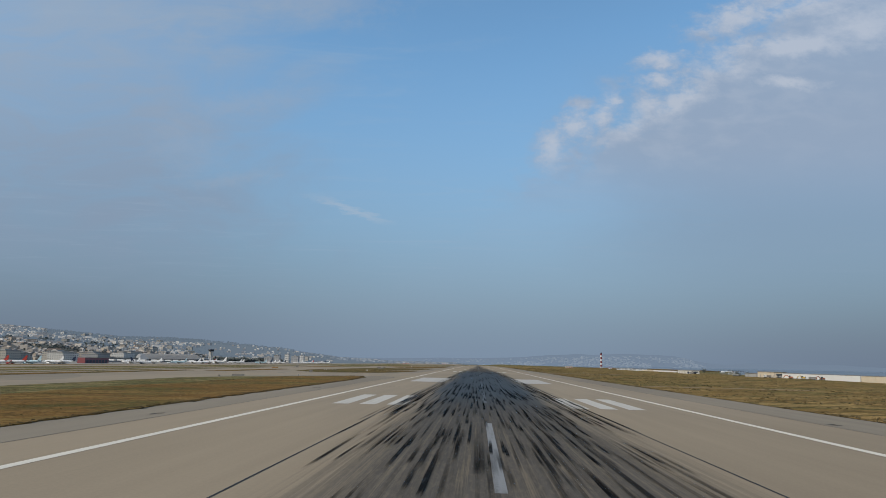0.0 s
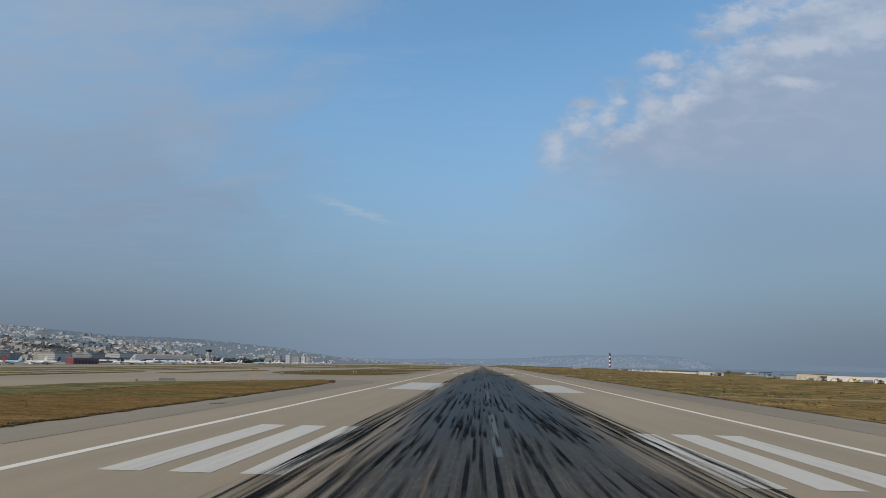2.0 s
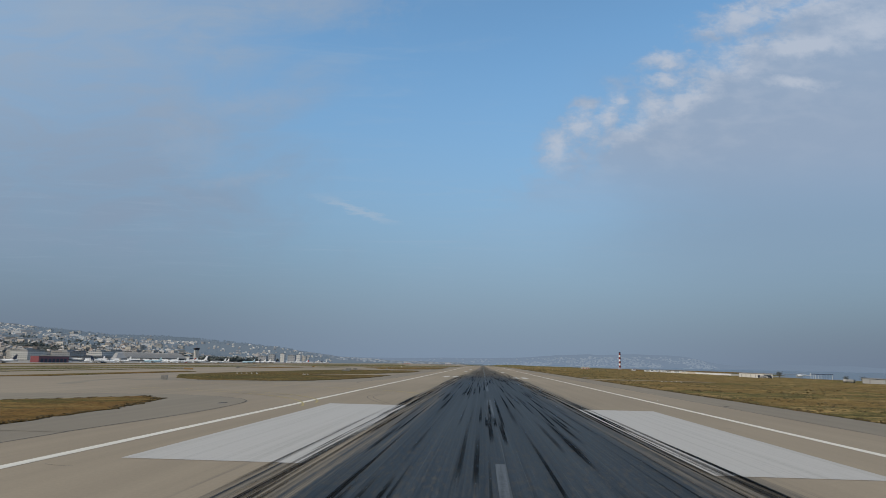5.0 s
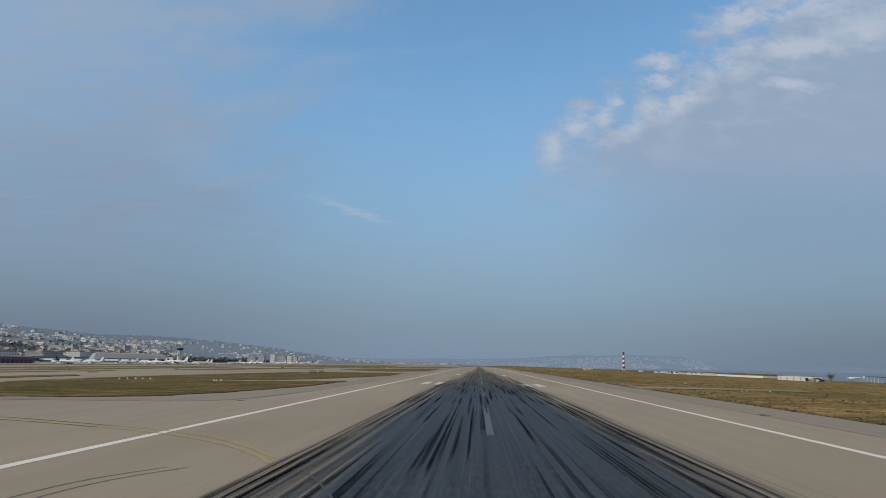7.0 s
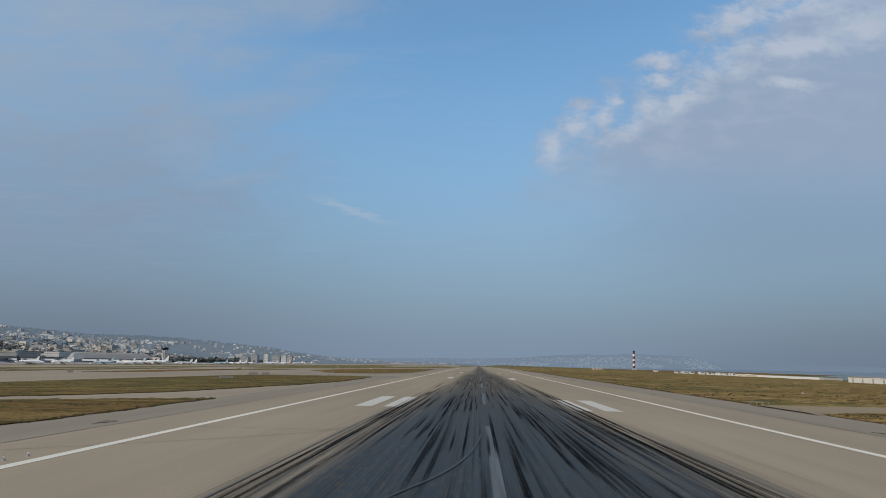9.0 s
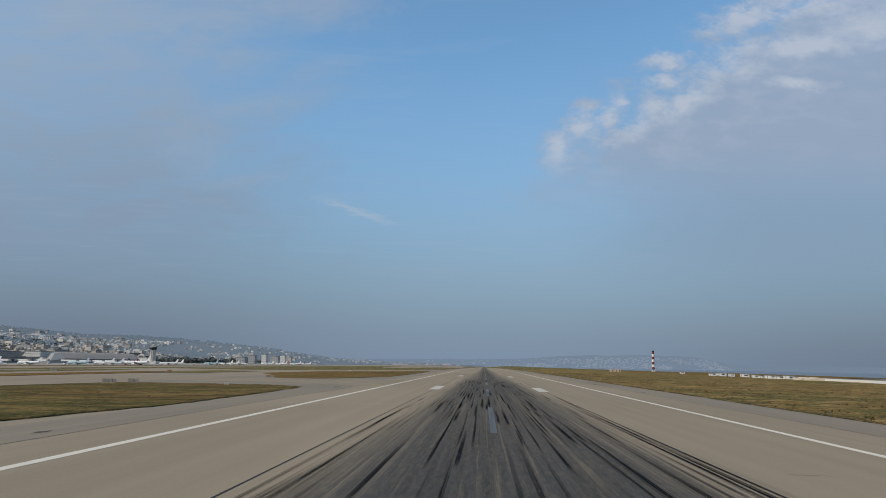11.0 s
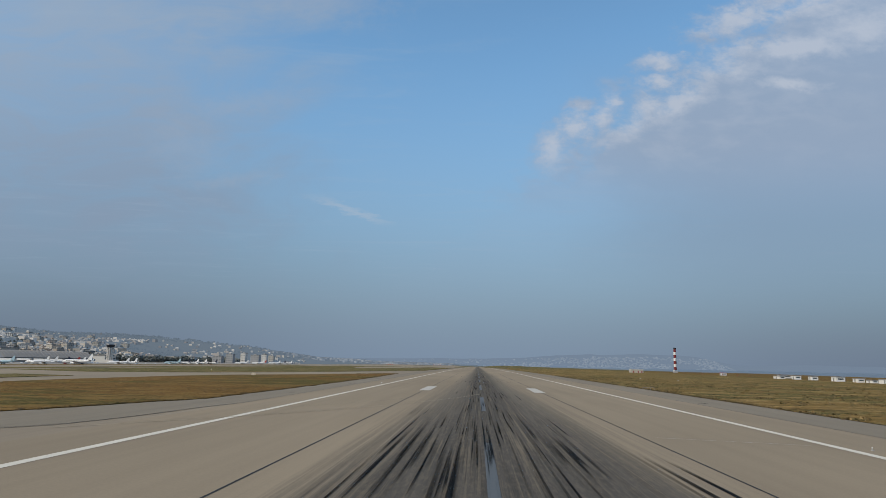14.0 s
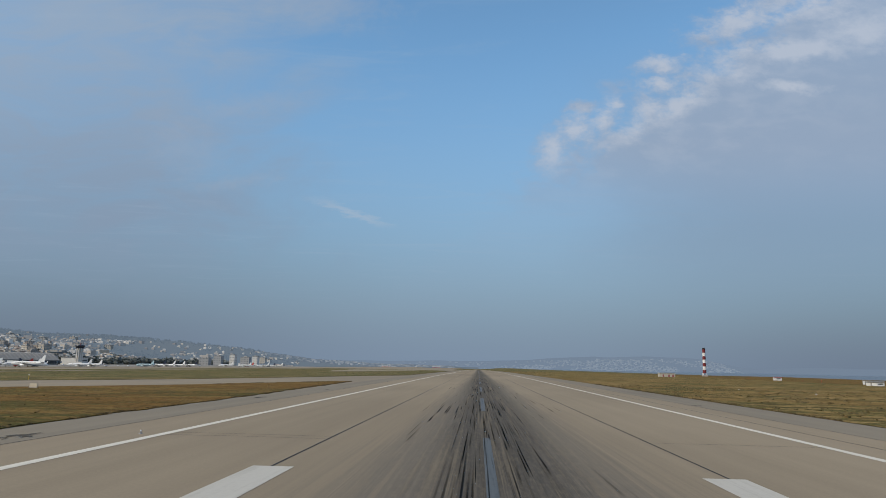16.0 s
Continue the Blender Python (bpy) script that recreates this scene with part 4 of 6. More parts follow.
tufts("grass_clumps", spots, "dry grass and weeds scattered over the field")
spots = []
for _ in range(6500):
    y = rng.uniform(-10, 900)
    if noise.noise(Vector((0.4, y * 0.11, 5.0))) > -0.2:
        spots.append((36.4 + abs(rng.gauss(0, 0.5)), y, 0.02, rng.uniform(0.6, 1.5)))
tufts("edge_weeds", spots, "dark weeds along the edge of the pavement", WEED)
grass_area("grass_by_shore", [(228, 1000), (455, 1130), (455, 1690), (228, 1690)], GRASS, "brown dry grass towards the shore", 0.0, 1.0, 31)
# a narrow gravel track behind the slope lights, and a broad dirt crossing further on
for yc, wide, pts in ((171, 3.0, arc((35.9, 173), (41, 171), (52, 171), 8) + [(62, 171), (78, 170)]), (397, 14.0, arc((35.4, 390), (44, 394), (54, 396), 8) + [(64, 397), (80, 398)])):
    bm = bmesh.new()
    prev = None
    for i, (x, y) in enumerate(pts):
        grow = 1.0 + (0.5 if wide > 5 else 0.15) * max(0.0, 1 - i / 4)
        cols = []
        for k in range(6):
            u = k / 5 - 0.5
            yy = y + u * wide * grow + noise.noise(Vector((x * 0.4, u * 9, yc))) * 0.5
            cols.append(bm.verts.new((x, yy, field_height(x, yy) + (0.09 if 0 < k < 5 else -0.06))))
        if prev:
            for k in range(5):
                bm.faces.new((prev[k], cols[k], cols[k + 1], prev[k + 1]))
        prev = cols
    bmesh.ops.recalc_face_normals(bm, faces=bm.faces)
    mark("gravel_track", bm, DIRT, "pale gravel service track across the grass" if yc == 171 else "broad dirt crossing between shoulder and field", "track")
spots = []
for _ in range(260):
    x = rng.uniform(41, 78)
    spots.append((x, 382.5 + (x - 41) * 0.12 + rng.gauss(0, 0.5), field_height(x, 383), rng.uniform(0.7, 2.2)))
tufts("edge_weeds", spots, "dark weeds along the dirt crossing", WEED)


# ---------------------------------------------------------------- hills and far shore
def ridge(a, stops):
    return float(np.interp(a, [s[0] for s in stops], [s[1] for s in stops]))


def sstep(v):
    v = min(1.0, max(0.0, v))
    return v * v * (3 - 2 * v)


CITY_RIDGE = ((-1.6, 0.069), (-1.0, 0.054), (-0.696, 0.0395), (-0.614, 0.033), (-0.532, 0.0272), (-0.45, 0.0255), (-0.368, 0.0225), (-0.286, 0.0165), (-0.253, 0.0105), (-0.2, 0.0045), (-0.12, 0.0015), (0.0, 0), (0.05, -0.001))


def hill_height(x, y):
    a = x / max(y, 1.0)
    r = math.hypot(x, y)
    crest = ridge(a, CITY_RIDGE) * 4600 / math.sqrt(1 + a * a)
    s = sstep((r - 1500) / 3100) * sstep((-x - 850) / 600 + max(0.0, (y - 3000) / 700))
    n = noise.fractal(Vector((x / 420, y / 420, 0.3)), 1.0, 2.0, 4)
    base = lie(x, y) - 0.6
    return base + (crest - base) * s * (1 + 0.10 * n)


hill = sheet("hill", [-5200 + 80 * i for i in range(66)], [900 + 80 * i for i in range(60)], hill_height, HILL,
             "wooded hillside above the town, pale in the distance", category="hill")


def distant(name, base, haze_glow, rough=1.0):
    """Far things, a backdrop: loose pieces of several tones, the haze before them painted in as a glow."""
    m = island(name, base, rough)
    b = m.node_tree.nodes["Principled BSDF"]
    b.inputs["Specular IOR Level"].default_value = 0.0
    b.inputs["Emission Color"].default_value, b.inputs["Emission Strength"].default_value = (*haze_glow, 1), 1.0
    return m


# Haze over the upper hillside, put in as a faint blue-grey emission.
FAR_SLOPE = distant("hazed_far_slope", ((0.034, 0.04, 0.036),), (0.1, 0.133, 0.176))
FAR_TOWN = distant("hazed_far_walls", ((0.48, 0.43, 0.36), (0.34, 0.29, 0.24), (0.58, 0.53, 0.47), (0.2, 0.17, 0.15)), (0.06, 0.079, 0.102))
FAR_LEAF = distant("hazed_far_trees", ((0.035, 0.045, 0.038), (0.05, 0.06, 0.05), (0.025, 0.032, 0.03)), (0.1, 0.133, 0.177))
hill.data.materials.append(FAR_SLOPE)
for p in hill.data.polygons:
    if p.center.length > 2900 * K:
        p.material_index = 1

# The bay's haze is painted as this hill's own blue glow.
m, nt, b, vec = material("haze_glow_hill", 1.0, 0, 0.0)
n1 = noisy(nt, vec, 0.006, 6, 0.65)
haze_hue = mix(nt, n1, (0.158, 0.21, 0.283), (0.173, 0.227, 0.302))
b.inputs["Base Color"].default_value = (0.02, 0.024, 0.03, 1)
nt.links.new(haze_hue, b.inputs["Emission Color"])
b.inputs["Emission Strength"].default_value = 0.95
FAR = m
FAR_RIDGE = ((-0.4, 0.005), (-0.12, 0.006), (0.0, 0.0082), (0.04, 0.0092), (0.075, 0.0113), (0.115, 0.0145), (0.15, 0.0168), (0.185, 0.0164), (0.225, 0.0178), (0.253, 0.0186), (0.28, 0.0148), (0.302, 0.0098), (0.322, 0.0066), (0.345, 0.0053), (0.375, 0.0066), (0.43, 0.0085), (0.5, 0.0075), (0.56, 0.0048), (0.64, 0.0028))


def far_height(x, y):
    a = x / 5900.0
    n = noise.fractal(Vector((x / 220, 3.0, 0.7)), 1.0, 2.0, 4)
    s = sstep((y - 5130) / 770)
    return -12 + (ridge(a, FAR_RIDGE) * 5900 * (1 + 0.10 * n) + 12) * s


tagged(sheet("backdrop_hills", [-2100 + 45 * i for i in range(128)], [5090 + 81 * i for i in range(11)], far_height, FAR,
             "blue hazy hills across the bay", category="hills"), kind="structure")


# ---------------------------------------------------------------- the town: blocks, houses, trees
PLASTER = {"white": plain("white_plaster", (0.62, 0.6, 0.56), 0.85, scale=0.05), "cream": plain("cream_plaster", (0.47, 0.43, 0.37), 0.85, scale=0.05),
           "grey": plain("grey_plaster", (0.36, 0.36, 0.36), 0.85, scale=0.05), "sand": plain("sand_plaster", (0.4, 0.35, 0.3), 0.85, scale=0.05)}
ROOFING = plain("flat_roof_gravel", (0.3, 0.29, 0.28), 0.95, scale=0.1)
DARK_GLASS = plain("dark_window_glass", (0.05, 0.065, 0.08), 0.12, vary=0.3, scale=0.3, spec=0.6)
# Dark glass lightened in its base colour, as haze would pale it.
TOWN_GLASS = plain("haze_paled_glass", (0.15, 0.16, 0.17), 0.3, vary=0.3, scale=0.3)
METAL_GREY = plain("grey_metal", (0.3, 0.295, 0.285), 0.6, 0.25, scale=0.2)
SHEET_ROOF = plain("pale_metal_roof", (0.25, 0.24, 0.225), 0.85, 0.0, scale=0.05, spec=0.2)
WHITE_PAINT = plain("white_paint", (0.74, 0.74, 0.73), 0.35, vary=0.08, scale=0.2, spec=0.5)
RED_PAINT = plain("red_paint", (0.42, 0.045, 0.03), 0.55, vary=0.2, scale=0.3)
BRICK_RED = plain("dull_red_cladding", (0.27, 0.075, 0.08), 0.7, vary=0.2, scale=0.1)
SHADED_MAROON = plain("shaded_maroon_cladding", (0.2, 0.085, 0.105), 0.6, vary=0.25, scale=0.1)
DARK_PAINT = plain("dark_navy_paint", (0.02, 0.028, 0.055), 0.4, vary=0.2, scale=0.2)
BLACK = plain("black_rubber", (0.02, 0.02, 0.02), 0.8, vary=0.3)
CONCRETE = plain("cast_concrete", (0.4, 0.385, 0.36), 0.9, scale=0.2)
ORANGE = plain("orange_sign_paint", (0.27, 0.16, 0.06), 0.6)
YELLOW = plain("yellow_paint", (0.5, 0.36, 0.06), 0.6)
CANVAS = plain("cream_sheeting", (0.6, 0.52, 0.4), 0.8, vary=0.15, scale=0.3)
# Leaf greens with the grey of distant haze mixed into the colours.
LEAF = island("haze_greyed_leaves", ((0.115, 0.132, 0.12), (0.135, 0.15, 0.135), (0.1, 0.118, 0.11), (0.15, 0.16, 0.145)), 0.95)


def apartment(x, y, w, d, h, mat, label, roof=ROOFING, floors=0, cols=0, turn=0.0, group="town blocks", z=None):
    """A plastered block: walls, roof slab with parapet, and its windows on the two sides towards the airfield."""
    ob = thing("apartment_building", x, y, (hill_height(x, y) if z is None else z) - 1.5, label, "building", group, turn)
    h += 1.5
    part("wall", boxed(-w / 2, w / 2, -d / 2, d / 2, 0, h), PLASTER[mat], ob)
    bm = boxed(-w / 2 - 0.5, w / 2 + 0.5, -d / 2 - 0.5, d / 2 + 0.5, h, h + 0.7)
    roof_ob = part("roof", bm, roof, ob)
    part("lift_house", boxed(-w * 0.2, w * 0.12, -d * 0.22, d * 0.2, h + 0.7, h + 3.2), CONCRETE, roof_ob)
    floors, cols = floors or max(2, int(h / 3.4)), cols or 4
    pane_x, pane_y = None, None
    for f in range(floors):
        zc = 2.6 + (h - 3.4) * f / max(1, floors - 1) if floors > 1 else h / 2
        for c in range(cols):
            for face in ("x", "y"):
                span = d if face == "x" else w
                u = (c + 0.5) / cols * span - span / 2
                wide = span / cols * 0.56
                if face == "x":
                    if pane_x is None:
                        pane_x = part("window", boxed(0, 0.12, -wide / 2, wide / 2, -0.8, 0.8), TOWN_GLASS, ob, at=(w / 2, u, zc))
                        continue
                    o = new("window", pane_x.data)
                else:
                    if pane_y is None:
                        pane_y = part("window", boxed(-wide / 2, wide / 2, -0.12, 0, -0.8, 0.8), TOWN_GLASS, ob, at=(u, -d / 2, zc))
                        continue
                    o = new("window", pane_y.data)
                o.parent = ob
                o.matrix_basis = pose(*[v * K for v in ((w / 2, u, zc) if face == "x" else (u, -d / 2, zc))])
    return ob


# office blocks behind the apron
for x, y, w, d, h, mat in ((-930, 1130, 40, 60, 20, "cream"), (-960, 1230, 40, 70, 25, "sand"), (-930, 1330, 30, 46, 29, "cream"), (-980, 1420, 40, 74, 22, "grey"), (-930, 1520, 36, 60, 26, "white"),
                           (-990, 1600, 40, 66, 30, "cream"), (-950, 1690, 40, 56, 24, "grey"), (-1010, 1790, 40, 80, 28, "sand"), (-990, 1900, 36, 60, 30, "white"), (-1030, 2010, 40, 60, 34, "cream")):
    apartment(x, y, w, d, h * 0.72, mat, {"cream": "cream office block with rows of dark windows", "sand": "sand-coloured office block with dark windows", "grey": "grey office block with a flat roof", "white": "white office block with bands of windows"}[mat], floors=5, cols=7, group="office blocks")
# blocks on the rising ground and the towers further along
rng = random.Random(3)
for i in range(26):
    y = rng.uniform(2150, 3250)
    x = -rng.uniform(0.47, 0.60) * y * rng.uniform(0.88, 1.1)
    mat = rng.choice(("cream", "white", "cream", "sand", "white"))
    apartment(x, y, rng.uniform(14, 26), rng.uniform(14, 26), rng.uniform(8, 18), mat, {"cream": "cream apartment block above the airport", "sand": "sand-coloured apartment block above the airport", "white": "white apartment block above the airport"}[mat], floors=4, cols=4, turn=rng.uniform(-25, 25))
for x, y, w, h, mat in ((-850, 2800, 30, 22, "grey"), (-838, 2880, 24, 30, "grey"), (-815, 2950, 17, 35, "white"), (-806, 3050, 30, 29, "grey"), (-800, 3140, 19, 33, "white"), (-806, 3235, 28, 29, "cream"), (-820, 3340, 30, 24, "white"), (-835, 3460, 26, 20, "cream"), (-900, 2700, 34, 16, "white"), (-910, 2600, 30, 15, "cream")):
    apartment(x, y, w, 24, h, mat, {"cream": "cream tower block beside the airport", "grey": "grey glass tower block beside the airport", "white": "white tower block beside the airport"}[mat], floors=5, cols=3, group="tower blocks", z=lie(x, y))


def houses(name, spots, mat, label, roof=True):
    """Small houses with pitched roofs, too far and too many to count."""
    verts, faces = [], []
    r = random.Random(len(spots))
    for x, y, z, w, d, h in spots:
        a = r.uniform(-0.6, 0.6)
        ca, sa = math.cos(a), math.sin(a)
        k = len(verts)
        for px_, py_ in ((-w, -d), (w, -d), (w, d), (-w, d)):
            for zz in (z - 4, z + h):
                verts.append((x + (px_ * ca - py_ * sa) / 2, y + (px_ * sa + py_ * ca) / 2, zz))
        faces += [(k, k + 2, k + 3, k + 1), (k + 2, k + 4, k + 5, k + 3), (k + 4, k + 6, k + 7, k + 5), (k + 6, k, k + 1, k + 7)]
        if roof:
            for px_ in (-w * 0.5, w * 0.5):
                verts.append((x + px_ * ca * 0.6, y + px_ * sa * 0.6, z + h + w * 0.16))
            faces += [(k + 1, k + 3, k + 9, k + 8), (k + 5, k + 7, k + 8, k + 9), (k + 3, k + 5, k + 9), (k + 7, k + 1, k + 8)]
        else:
            faces.append((k + 1, k + 3, k + 5, k + 7))
    ob = raw(name, verts, faces, mat)
    return tagged(ob, label, "houses", kind="stuff")


WALLS = island("town_walls", ((0.6, 0.54, 0.47), (0.5, 0.43, 0.35), (0.64, 0.6, 0.55), (0.44, 0.36, 0.29), (0.36, 0.28, 0.23), (0.52, 0.47, 0.42), (0.34, 0.32, 0.3)))
rng = random.Random(5)
spots, big, woods = [], [], []
for _ in range(9800):
    a, r = -rng.uniform(0.21, 0.9), rng.uniform(1900, 4550)
    y = r / math.sqrt(1 + a * a)
    x = a * y
    if x > -960 and y < 3100:
        continue
    z = hill_height(x, y)
    if a > -0.4 and z > 30 + rng.gauss(0, 10) and rng.random() < 0.72:
        continue
    dens = noise.noise(Vector((x / 330, y / 330, 9.0)))
    if r > 3350 and a > -0.64 and rng.random() < min(0.93, (r - 3350) / 500):
        woods.append((x, y, z))
    elif dens < -0.12 - 0.2 * (r < 2800) or z < -40:
        woods.append((x, y, z))
    elif rng.random() < 0.075:
        big.append((x, y, z, rng.uniform(16, 36), rng.uniform(10, 20), rng.uniform(6, 12)))
    elif rng.random() < 0.75:
        spots.append((x, y, z, rng.uniform(6, 13), rng.uniform(6, 11), rng.uniform(3.5, 6)))
    else:
        woods.append((x, y, z))
def split(items):
    far = [q for q in items if math.hypot(q[0], q[1]) + 260 * math.sin(q[0] * 7.3 + q[1]) > 2900]
    return [q for q in items if q not in far], far


# Far pieces take the materials that have haze painted in as glow.
near, far = split(spots)
houses("hillside_houses", near, WALLS, "pale houses scattered over the wooded hillside")
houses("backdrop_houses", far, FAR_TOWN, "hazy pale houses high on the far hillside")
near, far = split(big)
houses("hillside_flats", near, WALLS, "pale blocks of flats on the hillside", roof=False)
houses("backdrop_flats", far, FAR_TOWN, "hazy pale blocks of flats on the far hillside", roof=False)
spots = []
for _ in range(760):
    a, y = -rng.uniform(0.03, 0.26), rng.uniform(3650, 4700)
    x = a * y
    spots.append((x, y, hill_height(x, y), rng.uniform(8, 22), rng.uniform(10, 20), rng.uniform(4, 9) * (1.0 if a < -0.14 else 0.7)))
# These walls glow blue-grey in place of the haze before the town.
HAZY_WALLS = distant("hazed_town_walls", ((0.2, 0.2, 0.2), (0.13, 0.13, 0.135), (0.28, 0.275, 0.27), (0.09, 0.095, 0.1)), (0.1, 0.13, 0.168))
houses("far_town", spots, HAZY_WALLS, "far pale buildings of the town along the bay", roof=False)
spots = []
# Dim walls with a blue emission painted on for the haze across the bay.
FAR_WALLS = island("hazed_shore_walls", ((0.05, 0.052, 0.054), (0.025, 0.028, 0.031), (0.085, 0.086, 0.087)))
b = FAR_WALLS.node_tree.nodes["Principled BSDF"]
b.inputs["Emission Color"].default_value, b.inputs["Emission Strength"].default_value = (0.175, 0.228, 0.3, 1), 0.95
for _ in range(1500):
    x = rng.uniform(0.05, 0.3) * 5700 if rng.random() < 0.8 else rng.uniform(-0.25, 0.05) * 5700
    y = 5170 + 500 * rng.random() ** 1.2
    if noise.noise(Vector((x / 210, y / 210, 2.0))) > -0.2 and far_height(x, y) > -10:
        spots.append((x, y, far_height(x, y), rng.uniform(6, 14), rng.uniform(8, 14), rng.uniform(3, 7)))
houses("far_shore_houses", spots, FAR_WALLS, "white houses on the hills across the bay", roof=False)


def foliage(name, spots, label, size=5.0, mat=None):
    """Trees as tapered trunks under crowns of many leaf clumps; too many to count."""
    r = np.random.RandomState(len(spots))
    verts, faces = [], []
    for x, y, z in spots:
        s = size * r.uniform(0.7, 1.5)
        k = len(verts)
        verts += [(x - 0.3, y, z - 2), (x + 0.3, y, z - 2), (x, y + 0.3, z - 2), (x, y, z + s)]
        faces += [(k, k + 1, k + 3), (k + 1, k + 2, k + 3), (k + 2, k, k + 3)]
        for _ in range(11):
            c = np.array((x, y, z + s * 0.85)) + r.normal(0, 1, 3) * (s * 0.42, s * 0.42, s * 0.26)
            k = len(verts)
            q = r.uniform(0.22, 0.42) * s
            tri = r.normal(0, q, (4, 3)) * (1, 1, 0.7)
            verts += [tuple(c + t) for t in tri]
            faces += [(k, k + 1, k + 2), (k, k + 2, k + 3), (k, k + 3, k + 1), (k + 1, k + 3, k + 2)]
    ob = raw(name, verts, faces, mat or LEAF)
    return tagged(ob, label, "trees", kind="stuff")


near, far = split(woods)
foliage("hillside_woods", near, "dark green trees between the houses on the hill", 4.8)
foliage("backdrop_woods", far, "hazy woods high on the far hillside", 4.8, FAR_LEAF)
rng = random.Random(6)
row = []
for _ in range(420):
    y = rng.uniform(2030, 3100)
    x = -875 - rng.uniform(0, 60) - max(0, (2600 - y) * 0.06)
    row.append((x, y, lie(x, y)))
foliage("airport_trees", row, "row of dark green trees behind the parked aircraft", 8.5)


# ---------------------------------------------------------------- airport buildings
def terminal(x, y0, y1):
    """A long terminal: glass front, sloping metal roof and a raised glazed end."""
    ob = thing("terminal_building", x, y0, lie(x, y0) - 0.5, "long grey terminal with a sloping metal roof", "terminal", "", -30)
    ln = y1 - y0
    part("wall", boxed(-30, 0, 20, ln, 0, 9, bevel=0.2), CONCRETE, ob)
    part("glass_front", boxed(0, 0.8, 20, ln, 3, 8.4), DARK_GLASS, ob, "dark glazed front")
    bm = bmesh.new()
    pts = [(4, 9.5), (-9, 16.5), (-19, 20.5), (-32, 22.0), (-32, 20.6), (-19, 19.1), (-9, 15.1), (4, 8.4)]
    rings = [[bm.verts.new((px_, yy, pz)) for px_, pz in pts] for yy in (18, ln + 4)]
    for i in range(len(pts)):
        j = (i + 1) % len(pts)
        bm.faces.new((rings[0][i], rings[0][j], rings[1][j], rings[1][i]))
    bm.faces.new(rings[0])
    bm.faces.new(rings[1])
    bmesh.ops.recalc_face_normals(bm, faces=bm.faces)
    part("roof", bm, SHEET_ROOF, ob, "pale ribbed metal roof")
    rib = None
    for i in range(24):
        yy = 22 + (ln - 22) * i / 23
        if rib is None:
            bm = bmesh.new()
            for (ax, az), (bx, bz) in zip(pts[:3], pts[1:4]):
                v = [bm.verts.new(p) for p in ((ax, -0.4, az), (ax, 0.4, az), (bx, 0.4, bz), (bx, -0.4, bz), (ax, -0.4, az + 0.5), (ax, 0.4, az + 0.5), (bx, 0.4, bz + 0.5), (bx, -0.4, bz + 0.5))]
                for f in ((4, 5, 6, 7), (0, 1, 5, 4), (2, 3, 7, 6), (1, 2, 6, 5), (3, 0, 4, 7)):
                    bm.faces.new([v[q] for q in f])
            rib = part("roof_rib", bm, METAL_GREY, ob, at=(0, yy, 0))
        else:
            o = new("roof_rib", rib.data)
            o.parent = ob
            o.matrix_basis = pose(0, yy * K, 0)
    bm = bmesh.new()
    a, c = [bm.verts.new(p) for p in ((3, 18, 9), (-19, 18, 21), (-31, 18, 22.4), (-31, 18, 0), (3, 18, 0))], [bm.verts.new(p) for p in ((5, -12, 5), (-17, 6, 19), (-30, 8, 20.5), (-30, -8, 0), (5, -14, 0))]
    for i in range(5):
        bm.faces.new((a[i], a[(i + 1) % 5], c[(i + 1) % 5], c[i]))
    bm.faces.new(a)
    bm.faces.new(c)
    bmesh.ops.recalc_face_normals(bm, faces=bm.faces)
    part("glazed_end", bm, METAL_GREY, ob, "angled glazed end of the hall")
    return ob


terminal(-862, 1752, 1932)
hall = thing("terminal_building", -800, 1425, lie(-800, 1425) - 0.5, "low grey pier building with glass sides", "terminal")
part("wall", boxed(-40, 0, 0, 180, 0, 10, bevel=0.2), CONCRETE, hall)
part("glass_front", boxed(0, 0.6, 4, 176, 3.2, 7.5), DARK_GLASS, hall)
part("roof", boxed(-41, 2.5, -1, 181, 10, 11.2, bevel=0.2), SHEET_ROOF, hall)
hall = thing("terminal_building", -815, 2040, lie(-815, 2040) - 0.5, "pale low building beside the control tower", "building")
part("wall", boxed(-30, 0, 0, 46, 0, 15, bevel=0.2), PLASTER["white"], hall)
part("glass_front", boxed(0, 0.5, 3, 43, 8, 11), DARK_GLASS, hall)
part("roof", boxed(-31, 1, -1, 47, 15, 16, bevel=0.2), ROOFING, hall)
cargo = thing("cargo_building", -676, 1168, lie(-676, 1168) - 0.4, "flat-roofed warehouse with a dull red end wall, long side coloured maroon for shade", "warehouse")
# Maroon puts the long side's shade into the cladding colour; the end stays red.
part("wall", boxed(-13, 0, 0.4, 78, 0, 9.8, bevel=0.15), SHADED_MAROON, cargo)
part("end_wall", boxed(-13, 0.3, 0, 0.4, 0, 10.1), BRICK_RED, cargo, "dull red end wall")
part("roof", boxed(-13.5, 0.6, 0.6, 78.5, 9.8, 10.4), ROOFING, cargo)
for i in range(7):
    part("gate", boxed(0, 0.15, 5 + i * 10, 12 + i * 10, 0.3, 6.4), DARK_PAINT, cargo)


